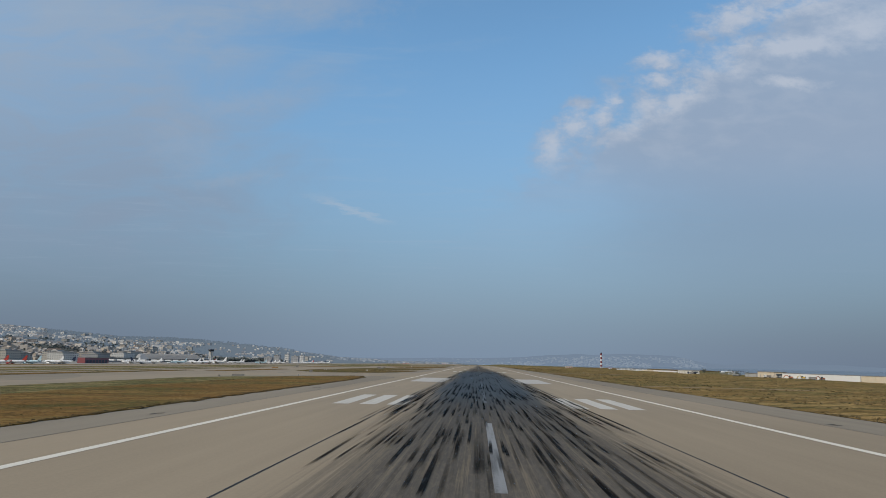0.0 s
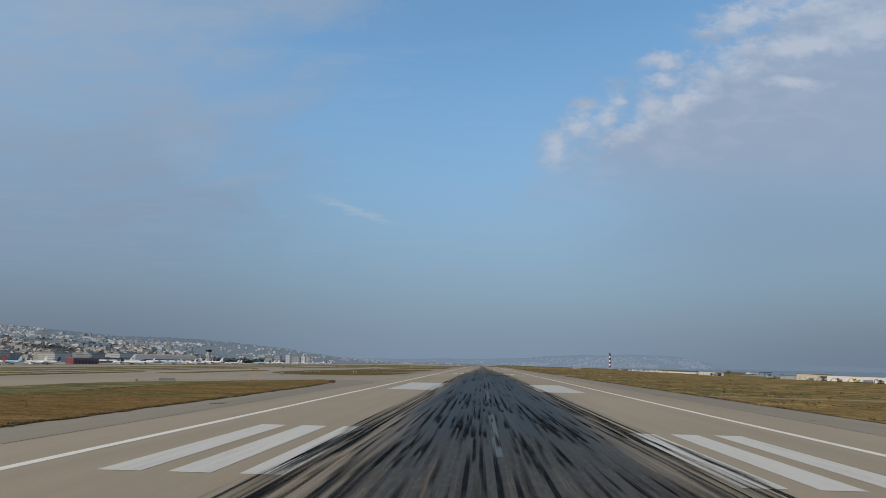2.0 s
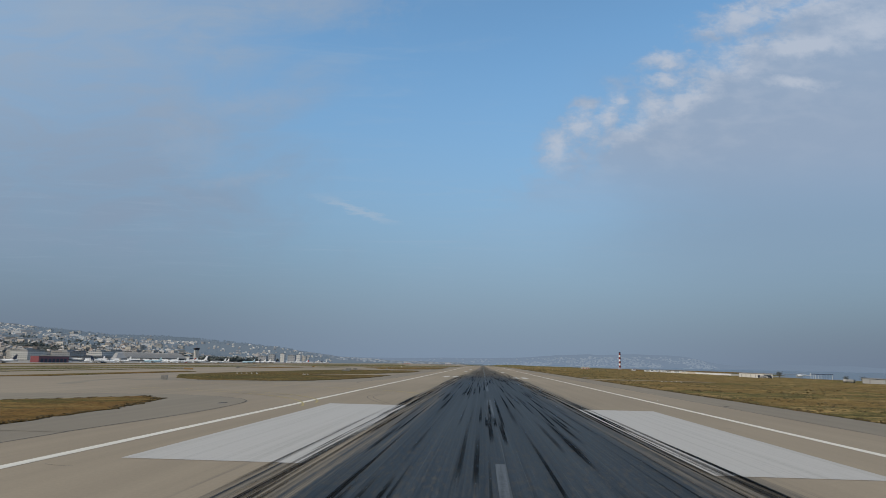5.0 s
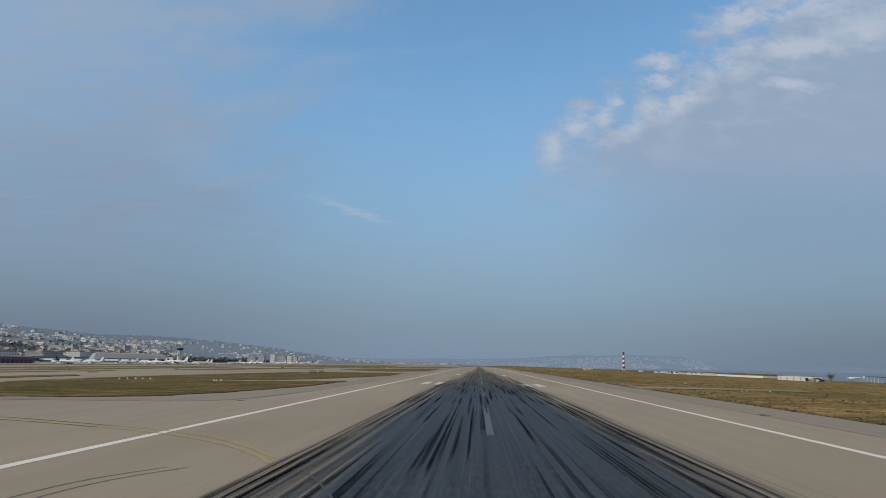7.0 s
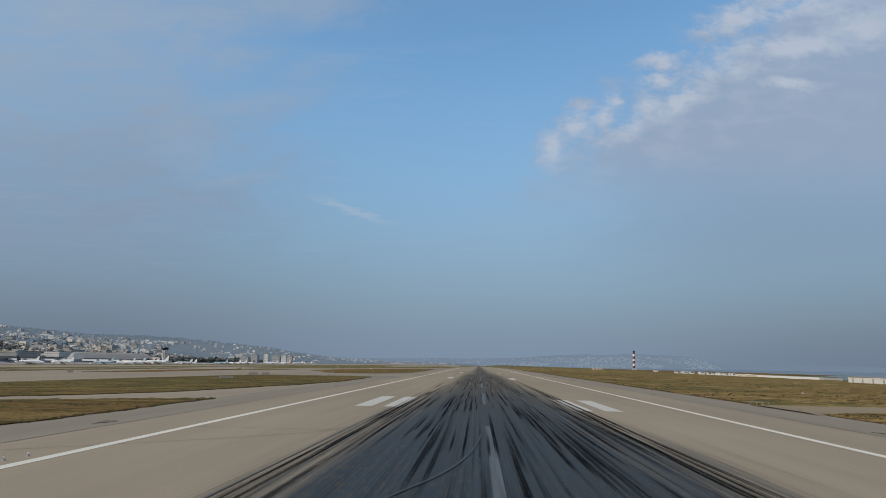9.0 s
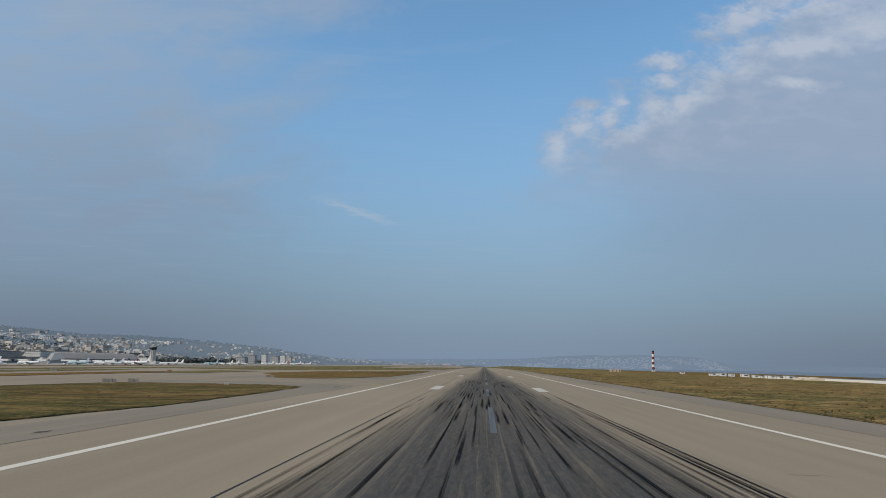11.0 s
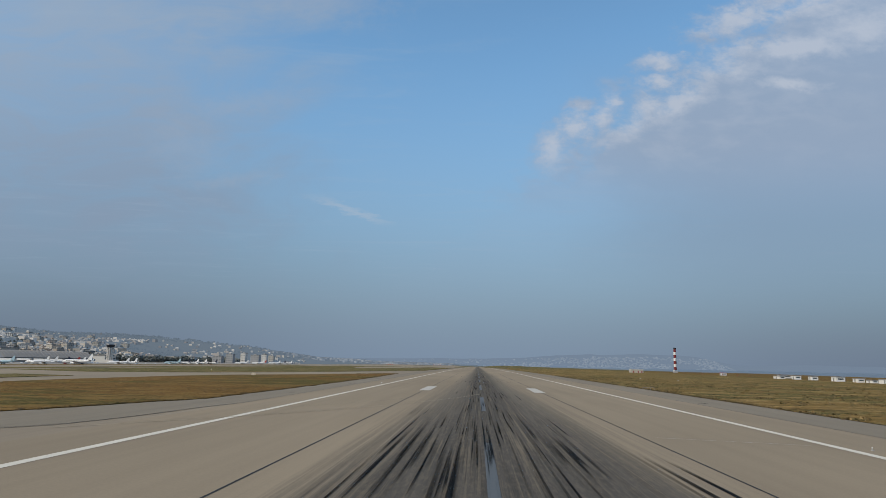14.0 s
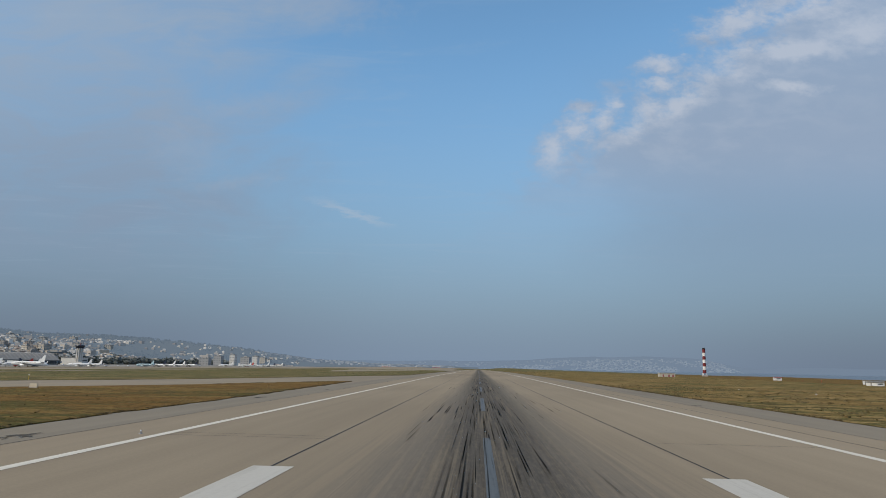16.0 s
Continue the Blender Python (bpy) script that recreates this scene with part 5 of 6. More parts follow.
def jet_bridge(x, y):
    ob = thing("jet_bridge", x, y, lie(x, y) - 0.4, "white passenger bridge on a steel pillar", "jet bridge", "jet bridges")
    part("tunnel", boxed(-22, 8, -1.6, 1.6, 4.2, 7.4, bevel=0.2), WHITE_PAINT, ob)
    part("cab", boxed(8, 12, -2.4, 2.4, 3.9, 7.8, bevel=0.3), METAL_GREY, ob)
    part("pillar", tube(0.6, 0.6, 0, 4.2, 10, 5, 0), METAL_GREY, ob)
    part("wheel_bogie", boxed(3.6, 6.4, -1.6, 1.6, 0, 1.1, bevel=0.15), BLACK, ob)
    return ob


bridge = jet_bridge(-782, 1450)
for y in (1490, 1540, 1590, 1680, 1725, 1770, 1820, 1870, 1920):
    copy_thing(bridge, pose(-782 * K, y * K, (lie(-782, y) - 0.4) * K))


CAB_GLASS = plain("tinted_cab_glass", (0.03, 0.035, 0.04), 0.5, vary=0.2, spec=0.3)


def control_tower(x, y):
    ob = thing("control_tower", x, y, lie(x, y) - 0.6, "white ribbed control tower with a dark glazed cab", "control tower")
    part("shaft", tube(5.6, 5.2, 0, 32.5, 24), PLASTER["cream"], ob)
    fin = None
    for i in range(10):
        a = i * 36
        if fin is None:
            fin = part("rib", boxed(5.0, 6.4, -0.6, 0.6, 0, 33), PLASTER["white"], ob)
        else:
            o = new("rib", fin.data)
            o.parent = ob
            o.matrix_basis = pose(0, 0, 0, 0, 0, a)
    part("collar", tube(6.2, 7.8, 32.5, 34.5, 24), DARK_PAINT, ob)
    part("cab_glass", tube(7.4, 8.4, 34.5, 37.6, 16), CAB_GLASS, ob, "dark slanted cab windows")
    part("cab_roof", tube(9.0, 8.4, 37.6, 38.8, 24), DARK_PAINT, ob)
    part("mast", tube(0.25, 0.12, 38.8, 43, 8), RED_PAINT, ob)
    part("base_building", boxed(-16, 14, -12, 12, 0, 7, bevel=0.2), PLASTER["white"], ob)
    return ob


control_tower(-771, 1978)
small = thing("control_tower", -789, 1933, lie(-789, 1933) - 0.5, "small grey apron tower with a flat head", "control tower")
part("shaft", boxed(-3, 3, -3, 3, 0, 21, bevel=0.2), CONCRETE, small)
part("head", boxed(-7, 7, -7, 7, 21, 25, bevel=0.4), METAL_GREY, small)
part("head_glass", boxed(-7.15, 7.15, -7.15, 7.15, 22.2, 24.2), DARK_GLASS, small)


# ---------------------------------------------------------------- parked aircraft
def airliner(x, y, turn, tail, belly, label, size=1.0):
    """A twin-engined airliner on its wheels, nose towards +y before the turn."""
    x, y = x * 0.85, 90 + (y - 90) * 0.85
    ob = thing("airliner", x, y, lie(x, y), label, "aircraft", "parked airliners", turn)
    S = size
    rings = ((-17.8, 0.35, 4.75), (-16.5, 0.8, 4.6), (-13, 1.35, 4.3), (-8, 1.9, 3.85), (-2, 1.98, 3.75), (8, 1.98, 3.75), (13.5, 1.96, 3.7), (16.2, 1.6, 3.5), (17.6, 1.05, 3.3), (18.5, 0.4, 3.15))
    bm = bmesh.new()
    prev = None
    for yy, r, zc in rings:
        ring = [bm.verts.new((math.cos(i * math.tau / 16) * r * S, yy * S, (zc + math.sin(i * math.tau / 16) * r) * S)) for i in range(16)]
        if prev:
            for i in range(16):
                bm.faces.new((prev[i], prev[(i + 1) % 16], ring[(i + 1) % 16], ring[i]))
        else:
            bm.faces.new(ring)
        prev = ring
    bm.faces.new(prev)
    bmesh.ops.recalc_face_normals(bm, faces=bm.faces)
    for f in bm.faces:
        f.smooth = True
    part("fuselage", bm, belly, ob)

    def slab(name, outline, thick, axis, mat, text=""):
        bm = bmesh.new()
        lo, hi = [], []
        for p in outline:
            v = Vector(p) * S
            o = Vector((0, 0, thick / 2 * S)) if axis == "z" else Vector((thick / 2 * S, 0, 0))
            lo.append(bm.verts.new(v - o))
            hi.append(bm.verts.new(v + o))
        n = len(outline)
        for i in range(n):
            bm.faces.new((lo[i], lo[(i + 1) % n], hi[(i + 1) % n], hi[i]))
        bm.faces.new(lo)
        bm.faces.new(hi)
        bmesh.ops.recalc_face_normals(bm, faces=bm.faces)
        return part(name, bm, mat, ob, text)

    for s in (-1, 1):
        slab("wing", ((s * 1.5, 4.2, 2.9), (s * 5.5, 1.6, 3.2), (s * 17, -5.2, 4.2), (s * 17, -6.8, 4.2), (s * 5.5, -3.4, 3.2), (s * 1.5, -3.6, 2.9)), 0.4, "z", METAL_GREY)
        slab("tailplane", ((s * 0.6, -13.2, 4.9), (s * 6.2, -16.6, 5.4), (s * 6.2, -17.9, 5.4), (s * 0.6, -16.6, 4.9)), 0.25, "z", METAL_GREY)
        slab("winglet", ((s * 17, -5.4, 4.1), (s * 17.3, -6.6, 6.3), (s * 17.3, -7.3, 6.3), (s * 17, -6.8, 4.1)), 0.15, "x", tail)
        bm = bmesh.new()
        bmesh.ops.create_cone(bm, cap_ends=True, segments=14, radius1=0.8 * S, radius2=1.15 * S, depth=3.8 * S, matrix=Matrix.Translation((s * 5.75 * S, 2.4 * S, 1.75 * S)) @ Matrix.Rotation(radians(-90), 4, "X"))
        engine = part("engine", bm, tail, ob)
        bm = bmesh.new()
        bmesh.ops.create_cone(bm, cap_ends=True, segments=14, radius1=1.0 * S, radius2=1.0 * S, depth=0.08 * S, matrix=Matrix.Translation((s * 5.75 * S, 4.32 * S, 1.75 * S)) @ Matrix.Rotation(radians(-90), 4, "X"))
        part("intake", bm, BLACK, engine, "dark engine intake")
        part("main_gear", box(tube(0.14 * S, 0.14 * S, 0.4 * S, 2.6 * S, 8, s * 3.3 * S, -1.6 * S), s * 3.3 * S - 0.45 * S, s * 3.3 * S + 0.45 * S, -2.1 * S, -1.1 * S, 0, 1.0 * S, 0.2 * S), BLACK, ob)
        part("window_line", boxed(min(s * 1.9, s * 2.0) * S, max(s * 1.9, s * 2.0) * S, -9 * S, 13 * S, 4.2 * S, 4.55 * S), DARK_GLASS, ob)
    slab("tail_fin", ((0, -11.0, 5.5), (0, -15.6, 11.6), (0, -17.6, 11.6), (0, -16.6, 5.0)), 0.35, "x", tail)
    part("nose_gear", box(tube(0.12 * S, 0.12 * S, 0.3 * S, 2.2 * S, 8, 0, 14.2 * S), -0.3 * S, 0.3 * S, 13.8 * S, 14.6 * S, 0, 0.75 * S, 0.15 * S), BLACK, ob)
    part("cockpit_window", boxed(-0.95 * S, 0.95 * S, 16.5 * S, 17.3 * S, 3.75 * S, 4.25 * S, bevel=0.1 * S), DARK_GLASS, ob)
    return ob


TEAL = plain("pale_blue_paint", (0.36, 0.5, 0.56), 0.35, vary=0.1)
plain_jet = airliner(-705, 1738, 100, WHITE_PAINT, WHITE_PAINT, "white airliner parked on the apron")
navy_jet = airliner(-690, 1380, -80, DARK_PAINT, WHITE_PAINT, "white airliner with a dark navy tail on the apron")
red_jet = airliner(-700, 1000, 100, RED_PAINT, WHITE_PAINT, "white airliner with a red tail on the apron")
teal_jet = airliner(-690, 1026, 80, TEAL, TEAL, "pale blue airliner parked on the apron")
airliner(-700, 1824, 85, WHITE_PAINT, WHITE_PAINT, "large white wide-bodied airliner on the apron", 1.35)
for src, x, y, turn in ((plain_jet, -700, 1100, 80), (navy_jet, -712, 1149, 95), (navy_jet, -715, 1858, -70), (red_jet, -735, 1850, 120), (plain_jet, -700, 1964, 95), (plain_jet, -712, 2025, 80),
                        (teal_jet, -700, 2205, 80), (navy_jet, -700, 2262, 75), (plain_jet, -700, 2310, 78), (plain_jet, -702, 2368, 74), (navy_jet, -700, 2432, 78), (plain_jet, -700, 2676, 90),
                        (plain_jet, -700, 2831, 85), (red_jet, -705, 2872, 80), (plain_jet, -700, 3010, 90), (navy_jet, -700, 3080, 85), (plain_jet, -700, 3170, 80), (plain_jet, -760, 1478, 90),
                        (plain_jet, -752, 1565, 90), (teal_jet, -750, 1700, 90), (plain_jet, -752, 1792, 90), (plain_jet, -750, 1900, 90), (red_jet, -700, 960, 95)):
    x, y = x * 0.85, 90 + (y - 90) * 0.85
    copy_thing(src, pose(x * K, y * K, lie(x, y) * K, 0, 0, turn))


# ---------------------------------------------------------------- sea side of the field
TOWER_RED = plain("faded_dark_red_paint", (0.17, 0.022, 0.024), 0.6, vary=0.2)


def warning_tower(x, y):
    """A slim steel tower painted in red and white bands on a small base house."""
    ob = thing("radar_tower", x, y, lie(x, y) + 0.6, "tall slim tower with red and white bands", "tower")
    part("base", boxed(-2.6, 2.6, -2.4, 2.4, -2.0, 1.2, bevel=0.1), CONCRETE, ob)
    for sx in (-1.7, 1.7):
        for sy in (-1.7, 1.7):
            part("leg", tube(0.28, 0.28, 1.2, 3.1, 8, sx, sy), WHITE_PAINT, ob)
    z = 3.0
    for i in range(7):
        r0, r1 = 2.0 - i * 0.05, 1.95 - i * 0.05
        part("band", tube(r0, r1, z, z + 3.9, 12), TOWER_RED if i % 2 == 0 else WHITE_PAINT, ob, "red painted band" if i % 2 == 0 else "white painted band")
        z += 3.9
    part("top_ring", tube(1.75, 1.6, z, z + 1.7, 12), BLACK, ob)
    part("aerial", tube(0.09, 0.05, z + 1.7, z + 3.2, 6), METAL_GREY, ob)
    return ob


warning_tower(260, 1491)


def shed(x, y, w, d, h, wall, roof, label, category="shed", doors=1, turn=0.0, group="", window=True):
    ob = thing("site_shed", x, y, lie(x, y) - 0.1, label, category, group, turn)
    part("wall", boxed(-w / 2, w / 2, -d / 2, d / 2, 0, h, bevel=0.06), wall, ob)
    part("roof", boxed(-w / 2 - 0.25, w / 2 + 0.25, -d / 2 - 0.25, d / 2 + 0.25, h, h + 0.28), roof, ob)
    for i in range(doors):
        u = (i + 0.5) / doors * d - d / 2
        part("door", boxed(-w / 2 - 0.06, -w / 2, u - 0.55, u + 0.55, 0, min(2.1, h - 0.3)), METAL_GREY, ob)
    if window:
        part("window", boxed(-w * 0.3, w * 0.3, -d / 2 - 0.05, -d / 2, h * 0.45, h * 0.75), DARK_GLASS, ob)
    else:
        for u in (-0.3, 0.08, 0.36):
            part("door", boxed(w * u - 0.7, w * u + 0.7, -d / 2 - 0.06, -d / 2, 0, h * 0.68), BRICK_RED, ob, "dull red door")
    return ob


def panel_wall(x, y0, y1, h, mat, label, cap, turn=0.0):
    """A hoarding of upright panels along the shore."""
    ob = thing("site_hoarding", x, y0, lie(x, y0) - 0.15, label, "hoarding", "", turn)
    n = max(2, int((y1 - y0) / 6))
    first = None
    for i in range(n):
        yy = (y1 - y0) * i / n
        if first is None:
            first = part("panel", boxed(-0.12, 0.12, 0.06, (y1 - y0) / n - 0.06, 0, h), mat, ob)
        else:
            o = new("panel", first.data)
            o.parent = ob
            o.matrix_basis = pose(0, yy * K, 0)
    part("coping", boxed(-0.25, 0.25, 0, y1 - y0, h, h + 0.22), cap, ob)
    part("back_building", boxed(3, 14, 0, y1 - y0, 0, h - 0.3), CONCRETE, ob)
    return ob


panel_wall(187, 355, 443, 3.2, WHITE_PAINT, "long white site wall along the shore", SHEET_ROOF)
panel_wall(187, 305, 354, 3.1, CANVAS, "beige sheeting wall along the shore", SHEET_ROOF)
panel_wall(206, 740, 848, 1.8, WHITE_PAINT, "long low white wall along the shore", SHEET_ROOF)
shed(186, 456, 8, 25, 3.7, CANVAS, SHEET_ROOF, "cream site cabin with a flat roof", "cabin", 3)
shed(188, 485, 6, 27, 2.4, PLASTER["grey"], SHEET_ROOF, "grey low site cabin beside a truck", "cabin", 2)
shed(190.5, 648, 6, 45, 2.9, PLASTER["white"], ROOFING, "long white shed with a dark flat roof", "shed", 5)
for x, y, w, d, h in ((208, 1050, 4, 10, 1.9), (208, 1024, 4, 5, 2.6), (208, 1001, 4, 4.5, 2.5), (208, 971, 5, 6, 2.7), (208, 949, 4, 5, 2.2), (208, 936, 3, 6, 1.6), (208, 921, 4, 11, 2.3), (208, 905, 4, 8, 1.9), (208, 890, 4, 9, 2.4), (207, 876, 3, 5, 1.8), (228, 1088, 9, 6, 2.3)):
    shed(x, y, w, d, h, WHITE_PAINT, SHEET_ROOF, "small white site cabin near the shore", "cabin", 1, group="white cabins")
shed(168, 1308, 13, 9, 3.4, PLASTER["cream"], PLASTER["white"], "cream brick hut with a white roof and red doors", "hut", 1, window=False)
shed(227, 1216, 5, 4, 2.4, WHITE_PAINT, RED_PAINT, "small red and white equipment box", "cabin", 1)


def tent(x, y):
    ob = thing("site_tent", x, y, lie(x, y) - 0.1, "white pitched tent of a building site", "tent", "site tents")
    bm = bmesh.new()
    v = [bm.verts.new(p) for p in ((-4, -5, 0), (4, -5, 0), (4, 5, 0), (-4, 5, 0), (-4, -5, 1.1), (4, -5, 1.1), (4, 5, 1.1), (-4, 5, 1.1), (0, -5, 2.1), (0, 5, 2.1))]
    for f in ((0, 1, 5, 8, 4), (2, 3, 7, 9, 6), (1, 2, 6, 5), (3, 0, 4, 7), (4, 8, 9, 7), (8, 5, 6, 9)):
        bm.faces.new([v[i] for i in f])
    bmesh.ops.recalc_face_normals(bm, faces=bm.faces)
    part("cover", bm, CANVAS, ob)
    for sx in (-4, 4):
        part("pole", tube(0.08, 0.08, 0, 1.15, 8, sx, -5.05), METAL_GREY, ob)
    return ob


t0 = tent(202, 854)
copy_thing(t0, pose(202 * K, 840 * K, lie(202, 840) * K))


def truck(x, y, mat, label, turn=0.0):
    ob = thing("truck", x, y, lie(x, y) - 0.02, label, "truck", "site trucks", turn)
    part("cab", boxed(-1.2, 1.2, 2.2, 4.4, 0.9, 3.2, bevel=0.2), mat, ob)
    part("windscreen", boxed(-1.0, 1.0, 4.38, 4.45, 2.0, 2.9), DARK_GLASS, ob)
    part("load_bed", boxed(-1.25, 1.25, -4.4, 2.0, 1.1, 2.7, bevel=0.08), METAL_GREY, ob)
    part("chassis", boxed(-0.9, 0.9, -4.4, 4.2, 0.6, 1.0), BLACK, ob)
    for sx in (-1.05, 1.05):
        for yy in (3.2, -1.8, -3.3):
            bm = bmesh.new()
            bmesh.ops.create_cone(bm, cap_ends=True, segments=14, radius1=0.5, radius2=0.5, depth=0.35, matrix=Matrix.Translation((sx, yy, 0.5)) @ Matrix.Rotation(radians(90), 4, "Y"))
            wheel = part("wheel", bm, BLACK, ob)
            bm = bmesh.new()
            bmesh.ops.create_cone(bm, cap_ends=True, segments=12, radius1=0.26, radius2=0.26, depth=0.38, matrix=Matrix.Translation((sx, yy, 0.5)) @ Matrix.Rotation(radians(90), 4, "Y"))
            part("rim", bm, METAL_GREY, wheel)
    ob.scale = (0.62, 0.62, 0.62)
    return ob


truck(181, 503, PLASTER["grey"], "grey tipper truck parked on the building site", 30)
truck(181, 449, WHITE_PAINT, "white flatbed truck beside the site wall", 90)
truck(184, 619, DARK_PAINT, "dark truck at the end of the white shed", 70)
truck(181, 393, WHITE_PAINT, "white truck in front of the site wall", 80)


def excavator(x, y, mat, label, turn=0.0):
    """A tracked digger with its boom bent down in front."""
    ob = thing("excavator", x, y, lie(x, y), label, "excavator", "site machines", turn)
    for sx in (-1.25, 1.25):
        part("track", boxed(sx - 0.35, sx + 0.35, -2.0, 2.0, 0, 0.95, bevel=0.3), BLACK, ob)
    part("body", boxed(-1.4, 1.4, -2.2, 1.2, 1.05, 2.3, bevel=0.2), mat, ob)
    part("cab", boxed(-1.3, -0.1, 0.0, 1.5, 1.2, 3.1, bevel=0.15), DARK_GLASS, ob)

    def arm(name, a, b, w):
        a, b = Vector(a), Vector(b)
        bm = bmesh.new()
        bmesh.ops.create_cube(bm, size=1.0, matrix=Matrix.Translation((a + b) / 2) @ (b - a).to_track_quat("Z", "Y").to_matrix().to_4x4() @ Matrix.Diagonal((0.4, w, (b - a).length, 1)))
        return part(name, bm, mat, ob)

    arm("boom", (0.4, 1.0, 1.6), (0.4, 3.0, 3.3), 0.6)
    arm("boom", (0.4, 3.0, 3.3), (0.4, 4.9, 3.0), 0.5)
    arm("stick", (0.4, 4.9, 3.0), (0.4, 5.9, 1.3), 0.4)
    part("bucket", boxed(-0.3, 1.1, 5.7, 6.7, 0.3, 1.4, bevel=0.25), METAL_GREY, ob)
    ob.scale = (0.62, 0.62, 0.62)
    return ob


ORANGE_RED = plain("weathered_orange_paint", (0.36, 0.13, 0.07), 0.6, vary=0.25)
e0 = excavator(181, 418, ORANGE_RED, "weathered orange excavator beside the site wall", 60)
copy_thing(e0, pose(181 * K, 381 * K, lie(181, 381) * K, 0, 0, 110))
excavator(181, 402, YELLOW, "yellow excavator beside the site wall", 40)
excavator(181, 434, PLASTER["grey"], "dusty grey excavator beside the site wall", 100)
excavator(184, 607, DARK_PAINT, "dark excavator by the end of the shed", 80)


def helicopter(x, y, turn):
    ob = thing("helicopter", x, y, lie(x, y), "white helicopter standing on its skids", "helicopter", "", turn)
    bm = bmesh.new()
    bmesh.ops.create_uvsphere(bm, u_segments=18, v_segments=10, radius=1.0, matrix=Matrix.Translation((0, 1.2, 1.9)) @ Matrix.Diagonal((1.0, 2.5, 1.05, 1)))
    for f in bm.faces:
        f.smooth = True
    part("cabin", bm, WHITE_PAINT, ob)
    bm = bmesh.new()
    bmesh.ops.create_cone(bm, cap_ends=True, segments=12, radius1=0.55, radius2=0.16, depth=6.0, matrix=Matrix.Translation((0, -3.9, 2.3)) @ Matrix.Rotation(radians(90), 4, "X"))
    part("tail_boom", bm, WHITE_PAINT, ob)
    part("tail_fin", boxed(-0.08, 0.08, -7.3, -6.4, 1.9, 3.8, bevel=0.05), WHITE_PAINT, ob)
    part("windscreen", boxed(-0.75, 0.75, 2.7, 3.45, 1.8, 2.5, bevel=0.2), DARK_GLASS, ob)
    part("rotor_mast", tube(0.16, 0.12, 2.8, 3.5, 10, 0, 0.8), METAL_GREY, ob)
    for a in (20, 140, 260):
        bm = boxed(-0.12, 0.12, 0.2, 5.2, 3.45, 3.51)
        bmesh.ops.rotate(bm, cent=(0, 0, 0), matrix=Matrix.Rotation(radians(a), 3, "Z"), verts=bm.verts)
        bmesh.ops.translate(bm, vec=(0, 0.8, 0), verts=bm.verts)
        part("rotor_blade", bm, METAL_GREY, ob)
    for sx in (-0.9, 0.9):
        part("skid", boxed(sx - 0.06, sx + 0.06, -1.2, 3.0, 0, 0.12, bevel=0.03), METAL_GREY, ob)
        for yy in (-0.2, 2.2):
            part("skid_strut", boxed(sx - 0.05, sx + 0.05, yy - 0.05, yy + 0.05, 0.1, 1.2), METAL_GREY, ob)
    return ob


helicopter(223, 650, 95)

frame_ob = thing("steel_shelter", 222, 618, lie(222, 618), "open steel shelter frame with thin white posts", "shelter")
part("roof", boxed(-4, 4, -7, 8, 3.2, 3.5), DARK_PAINT, frame_ob)
for sx in (-3.6, 3.6):
    for yy in (-6.5, -3, 1, 4.2, 7.5):
        part("post", tube(0.1, 0.1, 0, 3.2, 8, sx, yy), WHITE_PAINT, frame_ob)


def far_tree(x, y, h):
    """A single shrubby tree: a forked trunk and a ragged crown of leaf clumps."""
    ob = thing("tree", x, y, lie(x, y), "dark green shrubby tree by the shore", "tree")
    bm = tube(0.28, 0.12, -0.2, h * 0.5, 8)
    for a in (0.4, 2.2, 4.1):
        bmesh.ops.create_cone(bm, cap_ends=True, segments=6, radius1=0.12, radius2=0.04, depth=h * 0.45, matrix=Matrix.Translation((math.cos(a) * h * 0.12, math.sin(a) * h * 0.12, h * 0.6)) @ Euler((0.5 * math.sin(a), -0.5 * math.cos(a), 0)).to_matrix().to_4x4())
    part("trunk", bm, plain("bark", (0.12, 0.09, 0.06), 0.95), ob)
    r = np.random.RandomState(int(y))
    verts, faces = [], []
    for _ in range(420):
        c = r.normal(0, 1, 3) * (h * 0.22, h * 0.22, h * 0.17) + (0, 0, h * 0.72)
        k = len(verts)
        verts += [tuple(c + q) for q in r.normal(0, h * 0.045, (3, 3))]
        faces.append((k, k + 1, k + 2))
    crown = raw("crown", verts, faces, LEAF)
    crown.parent = ob
    return ob


far_tree(186, 516, 2.9)
far_tree(196, 621, 4.2)
far_tree(190, 507, 3.0)


# ---------------------------------------------------------------- small airfield furniture
def guidance_sign(x, y, panels, wide, high, mat, label, turn=0.0):
    """A taxiway sign seen from behind: panels in a frame on short legs."""
    ob = thing("taxiway_sign", x, y, lie(x, y) - 0.05, label, "sign", "taxiway signs", turn)
    for i in range(panels):
        u = (i - (panels - 1) / 2) * wide
        part("panel", boxed(u - wide / 2 + 0.05, u + wide / 2 - 0.05, -0.1, 0.1, 0.18, 0.18 + high, bevel=0.03), mat, ob)
        part("frame", boxed(u - wide / 2, u + wide / 2, -0.14, -0.1, 0.12, 0.18), METAL_GREY, ob)
        for s in (-0.3, 0.3):
            part("leg", boxed(u + s * wide - 0.05, u + s * wide + 0.05, -0.05, 0.05, 0, 0.18), METAL_GREY, ob)
    return ob


SIGN_BACK = plain("grey_sign_back", (0.2, 0.19, 0.17), 0.7)
guidance_sign(-71.5, 202, 3, 1.25, 0.55, SIGN_BACK, "grey three-panel taxiway sign seen from behind")
guidance_sign(-73.5, 192.3, 1, 0.6, 0.5, SIGN_BACK, "single grey taxiway sign seen from behind")
guidance_sign(-57, 215, 1, 0.45, 0.5, CONCRETE, "small pale sign at the tip of the grass")
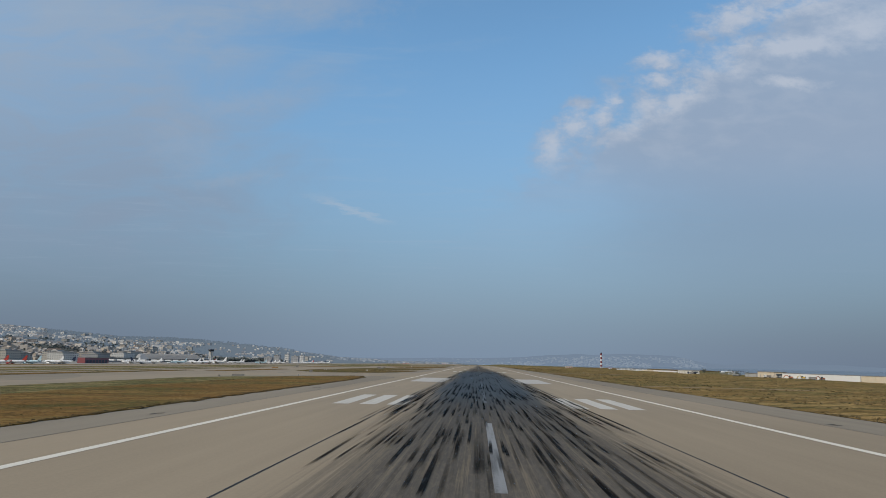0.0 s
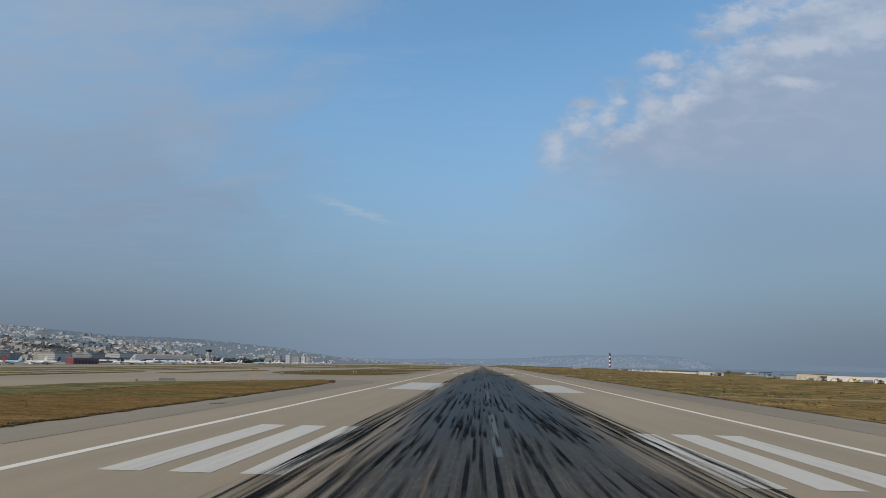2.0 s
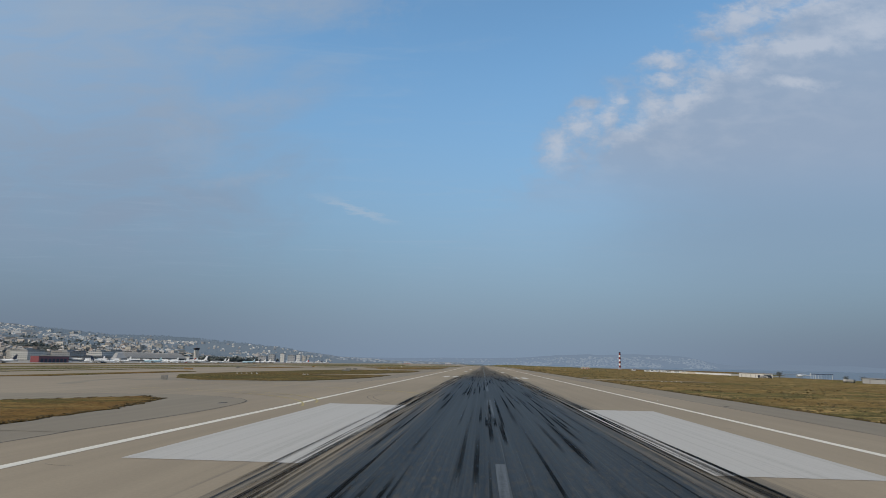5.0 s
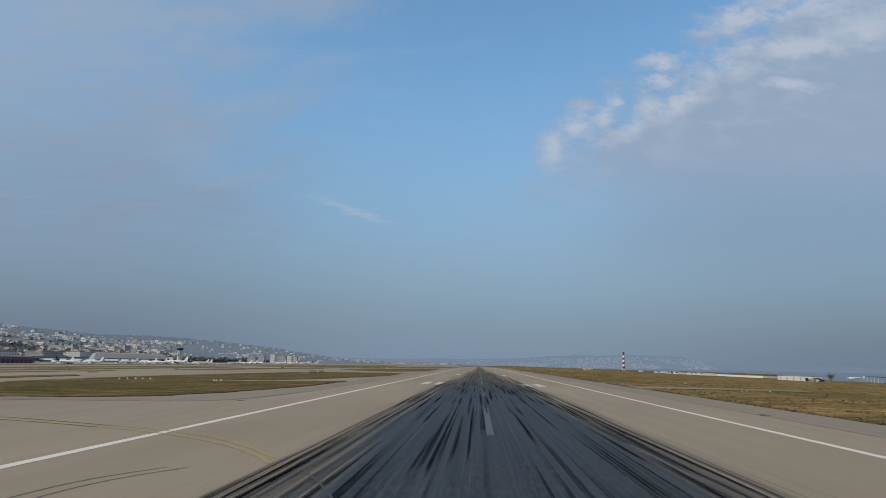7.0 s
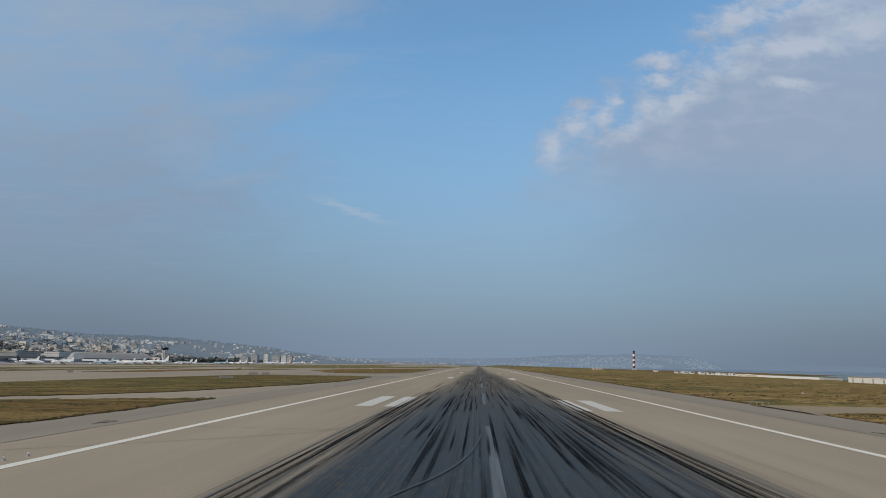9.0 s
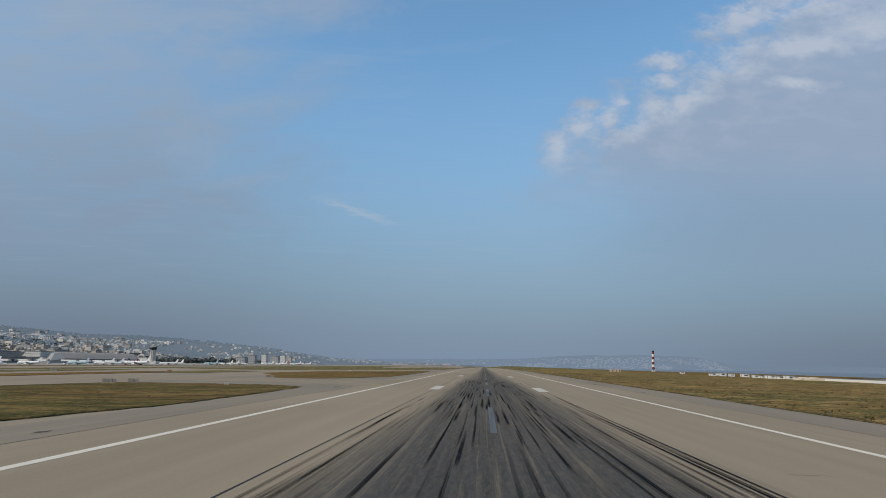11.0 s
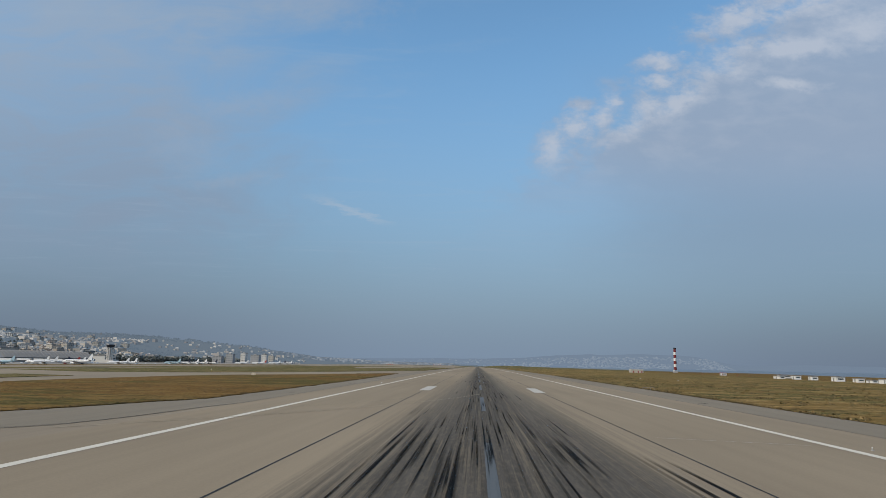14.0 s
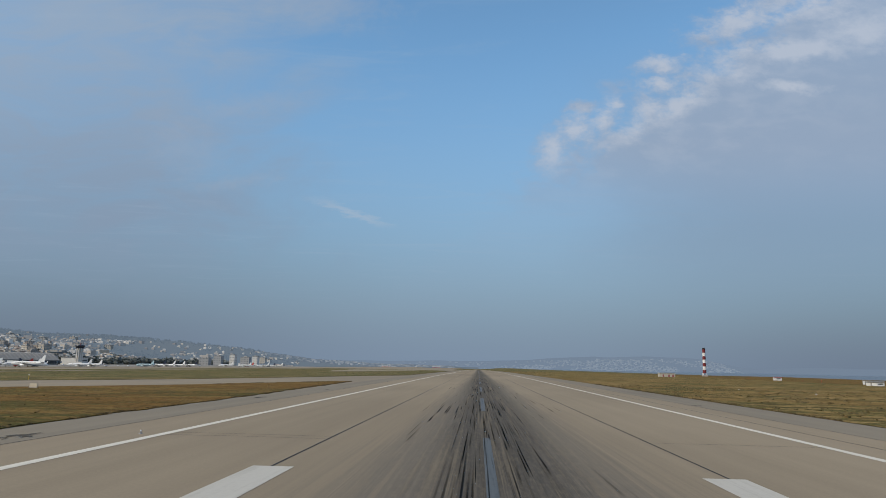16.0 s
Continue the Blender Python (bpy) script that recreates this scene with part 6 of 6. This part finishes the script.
guidance_sign(-76.8, 533.5, 4, 0.75, 0.75, SIGN_BACK, "grey four-panel sign at the taxiway corner")
guidance_sign(-73.6, 537, 3, 0.75, 0.75, SIGN_BACK, "grey three-panel sign at the taxiway corner")
guidance_sign(-51.8, 531.5, 2, 0.5, 0.42, CONCRETE, "small pale twin sign on the grass")
guidance_sign(-64.5, 602.5, 1, 1.2, 0.6, SIGN_BACK, "grey sign box at the end of the grass")
guidance_sign(-72.8, 296.5, 2, 0.8, 0.8, SIGN_BACK, "dark sign box at the end of the grass island")
guidance_sign(-134, 452, 3, 1.4, 0.7, ORANGE, "orange taxiway sign beyond the grass")
guidance_sign(-141, 535, 2, 1.1, 0.8, SIGN_BACK, "dark taxiway sign far across the concrete")
guidance_sign(-134, 685, 2, 1.1, 0.8, ORANGE, "reddish taxiway sign far across the concrete")
guidance_sign(-176.6, 672, 2, 1.6, 0.9, SIGN_BACK, "dark taxiway sign across the concrete")
guidance_sign(-69.3, 488, 4, 1.0, 0.5, SIGN_BACK, "low grey row of sign boxes on the grass")
guidance_sign(-75.6, 783, 1, 1.45, 0.7, CANVAS, "cream equipment box on the brown grass")


def marker(x, y, h, mat, label):
    ob = thing("marker_post", x, y, lie(x, y), label, "marker", "marker posts")
    part("post", tube(0.07, 0.06, 0, h, 8), mat, ob)
    part("head", boxed(-0.13, 0.13, -0.05, 0.05, h, h + 0.2, bevel=0.02), WHITE_PAINT, ob)
    part("foot", boxed(-0.25, 0.25, -0.25, 0.25, 0, 0.12), CONCRETE, ob)
    return ob


marker(-109, 832, 1.2, YELLOW, "yellow and white marker post on the grass")
for x, y in ((-60.4, 373), (-61.2, 373.8), (-59.7, 374), (-84.6, 376.3), (-84, 379), (-83, 381), (-81, 380.4), (-79.1, 380.3), (58.5, 381), (60.2, 382.5), (61, 380.6), (62, 382), (63.6, 382.4), (65, 381.5), (70.5, 866), (80.4, 843), (67, 454)):
    marker(x, y, 0.12, WHITE_PAINT, "short white marker post in the grass")
for x, y in ((214, 1180), (216, 1150), (222, 1260), (224, 1330), (214, 1120)):
    marker(x, y, 2.0, RED_PAINT, "dark red post near the shore")


def approach_light(x, y, label="slope indicator light box on yellow legs"):
    """A slope indicator unit: a flat box on four thin legs."""
    ob = thing("slope_light", x, y, field_height(x, y) if x > 0 else lie(x, y), label, "airfield light", "slope indicator lights")
    part("box", boxed(-0.42, 0.42, -0.4, 0.4, 0.5, 0.6, bevel=0.03), LIGHT_YELLOW, ob)
    part("lens", boxed(-0.32, 0.32, -0.43, -0.4, 0.52, 0.58), DARK_GLASS, ob)
    for sx in (-0.34, 0.34):
        for sy in (-0.32, 0.32):
            part("leg", tube(0.035, 0.035, 0, 0.52, 6, sx, sy), LIGHT_YELLOW, ob)
    return ob


LIGHT_YELLOW = plain("weathered_yellow_paint", (0.34, 0.24, 0.06), 0.7, vary=0.25)
for x in (37.0, 46, 55, 64):
    approach_light(x, 167.5)


def gate_frame(x, y):
    ob = thing("barrier_frame", x, y, 0.0, "low grey tubular frame at the pavement edge", "barrier", "low frames")
    for sx in (-1.2, -0.4, 0.4, 1.2):
        part("post", tube(0.035, 0.035, 0, 0.62, 6, sx, 0), METAL_GREY, ob)
    part("rail", boxed(-1.23, 1.23, -0.025, 0.025, 0.58, 0.63), METAL_GREY, ob)
    return ob


gate_frame(35.6, 397)
gate_frame(35.5, 706)


def light_row(x, y):
    """Four white boxes on red stands, in a row across the runway's heading."""
    for i in range(4):
        ob = thing("slope_light", x + (i - 1.5) * 7.4, y, lie(x, y), "white indicator box on a red stand far across the field", "airfield light", "far indicator boxes")
        part("box", boxed(-2.3, 2.3, -0.9, 0.9, 1.6, 4.6, bevel=0.15), WHITE_PAINT, ob)
        part("lens", boxed(-1.6, 1.6, -0.96, -0.9, 2.2, 3.9), PLASTER["grey"], ob)
        part("stand", boxed(-2.0, 2.0, -0.6, 0.6, 0, 1.6), RED_PAINT, ob, "red painted stand")


light_row(-312, 3015)
light_row(-144, 3045)


def edge_light(x, y):
    ob = thing("edge_light", x, y, 0.0 + lie(x, y), "small runway edge light on a round base", "runway light", "runway edge lights")
    part("base", tube(0.13, 0.1, 0, 0.07, 12), METAL_GREY, ob)
    part("stem", tube(0.03, 0.03, 0.07, 0.16, 8), METAL_GREY, ob)
    part("lens", tube(0.06, 0.045, 0.16, 0.25, 10), WHITE_PAINT, ob)
    return ob


lamp0 = edge_light(-23.3, 714.5)
for x, y in ((-23.1, 334), (-23.0, 335.6), (-23.0, 475), (23.4, 599), (23.5, 245)):
    copy_thing(lamp0, pose(x * K, y * K, lie(x, y) * K) @ Matrix.Scale(0.8, 4))


def van(x, y, mat, label, turn=0.0):
    ob = thing("apron_van", x, y, lie(x, y) - 0.02, label, "van", "apron vehicles", turn)
    part("body", boxed(-1.0, 1.0, -2.6, 2.4, 0.45, 2.2, bevel=0.2), mat, ob)
    part("windscreen", boxed(-0.85, 0.85, 2.36, 2.44, 1.3, 2.0), DARK_GLASS, ob)
    for sx in (-0.9, 0.9):
        for yy in (-1.6, 1.5):
            bm = bmesh.new()
            bmesh.ops.create_cone(bm, cap_ends=True, segments=12, radius1=0.38, radius2=0.38, depth=0.25, matrix=Matrix.Translation((sx, yy, 0.38)) @ Matrix.Rotation(radians(90), 4, "Y"))
            part("wheel", bm, BLACK, ob)
    return ob


v0 = van(-640, 1320, WHITE_PAINT, "white service van on the apron", 20)
rng = random.Random(9)
for i in range(34):
    x, y = -rng.uniform(655, 742), rng.uniform(1040, 2500)
    copy_thing(v0, pose(x * K, y * K, (lie(x, y) - 0.02) * K, 0, 0, rng.uniform(0, 360)))
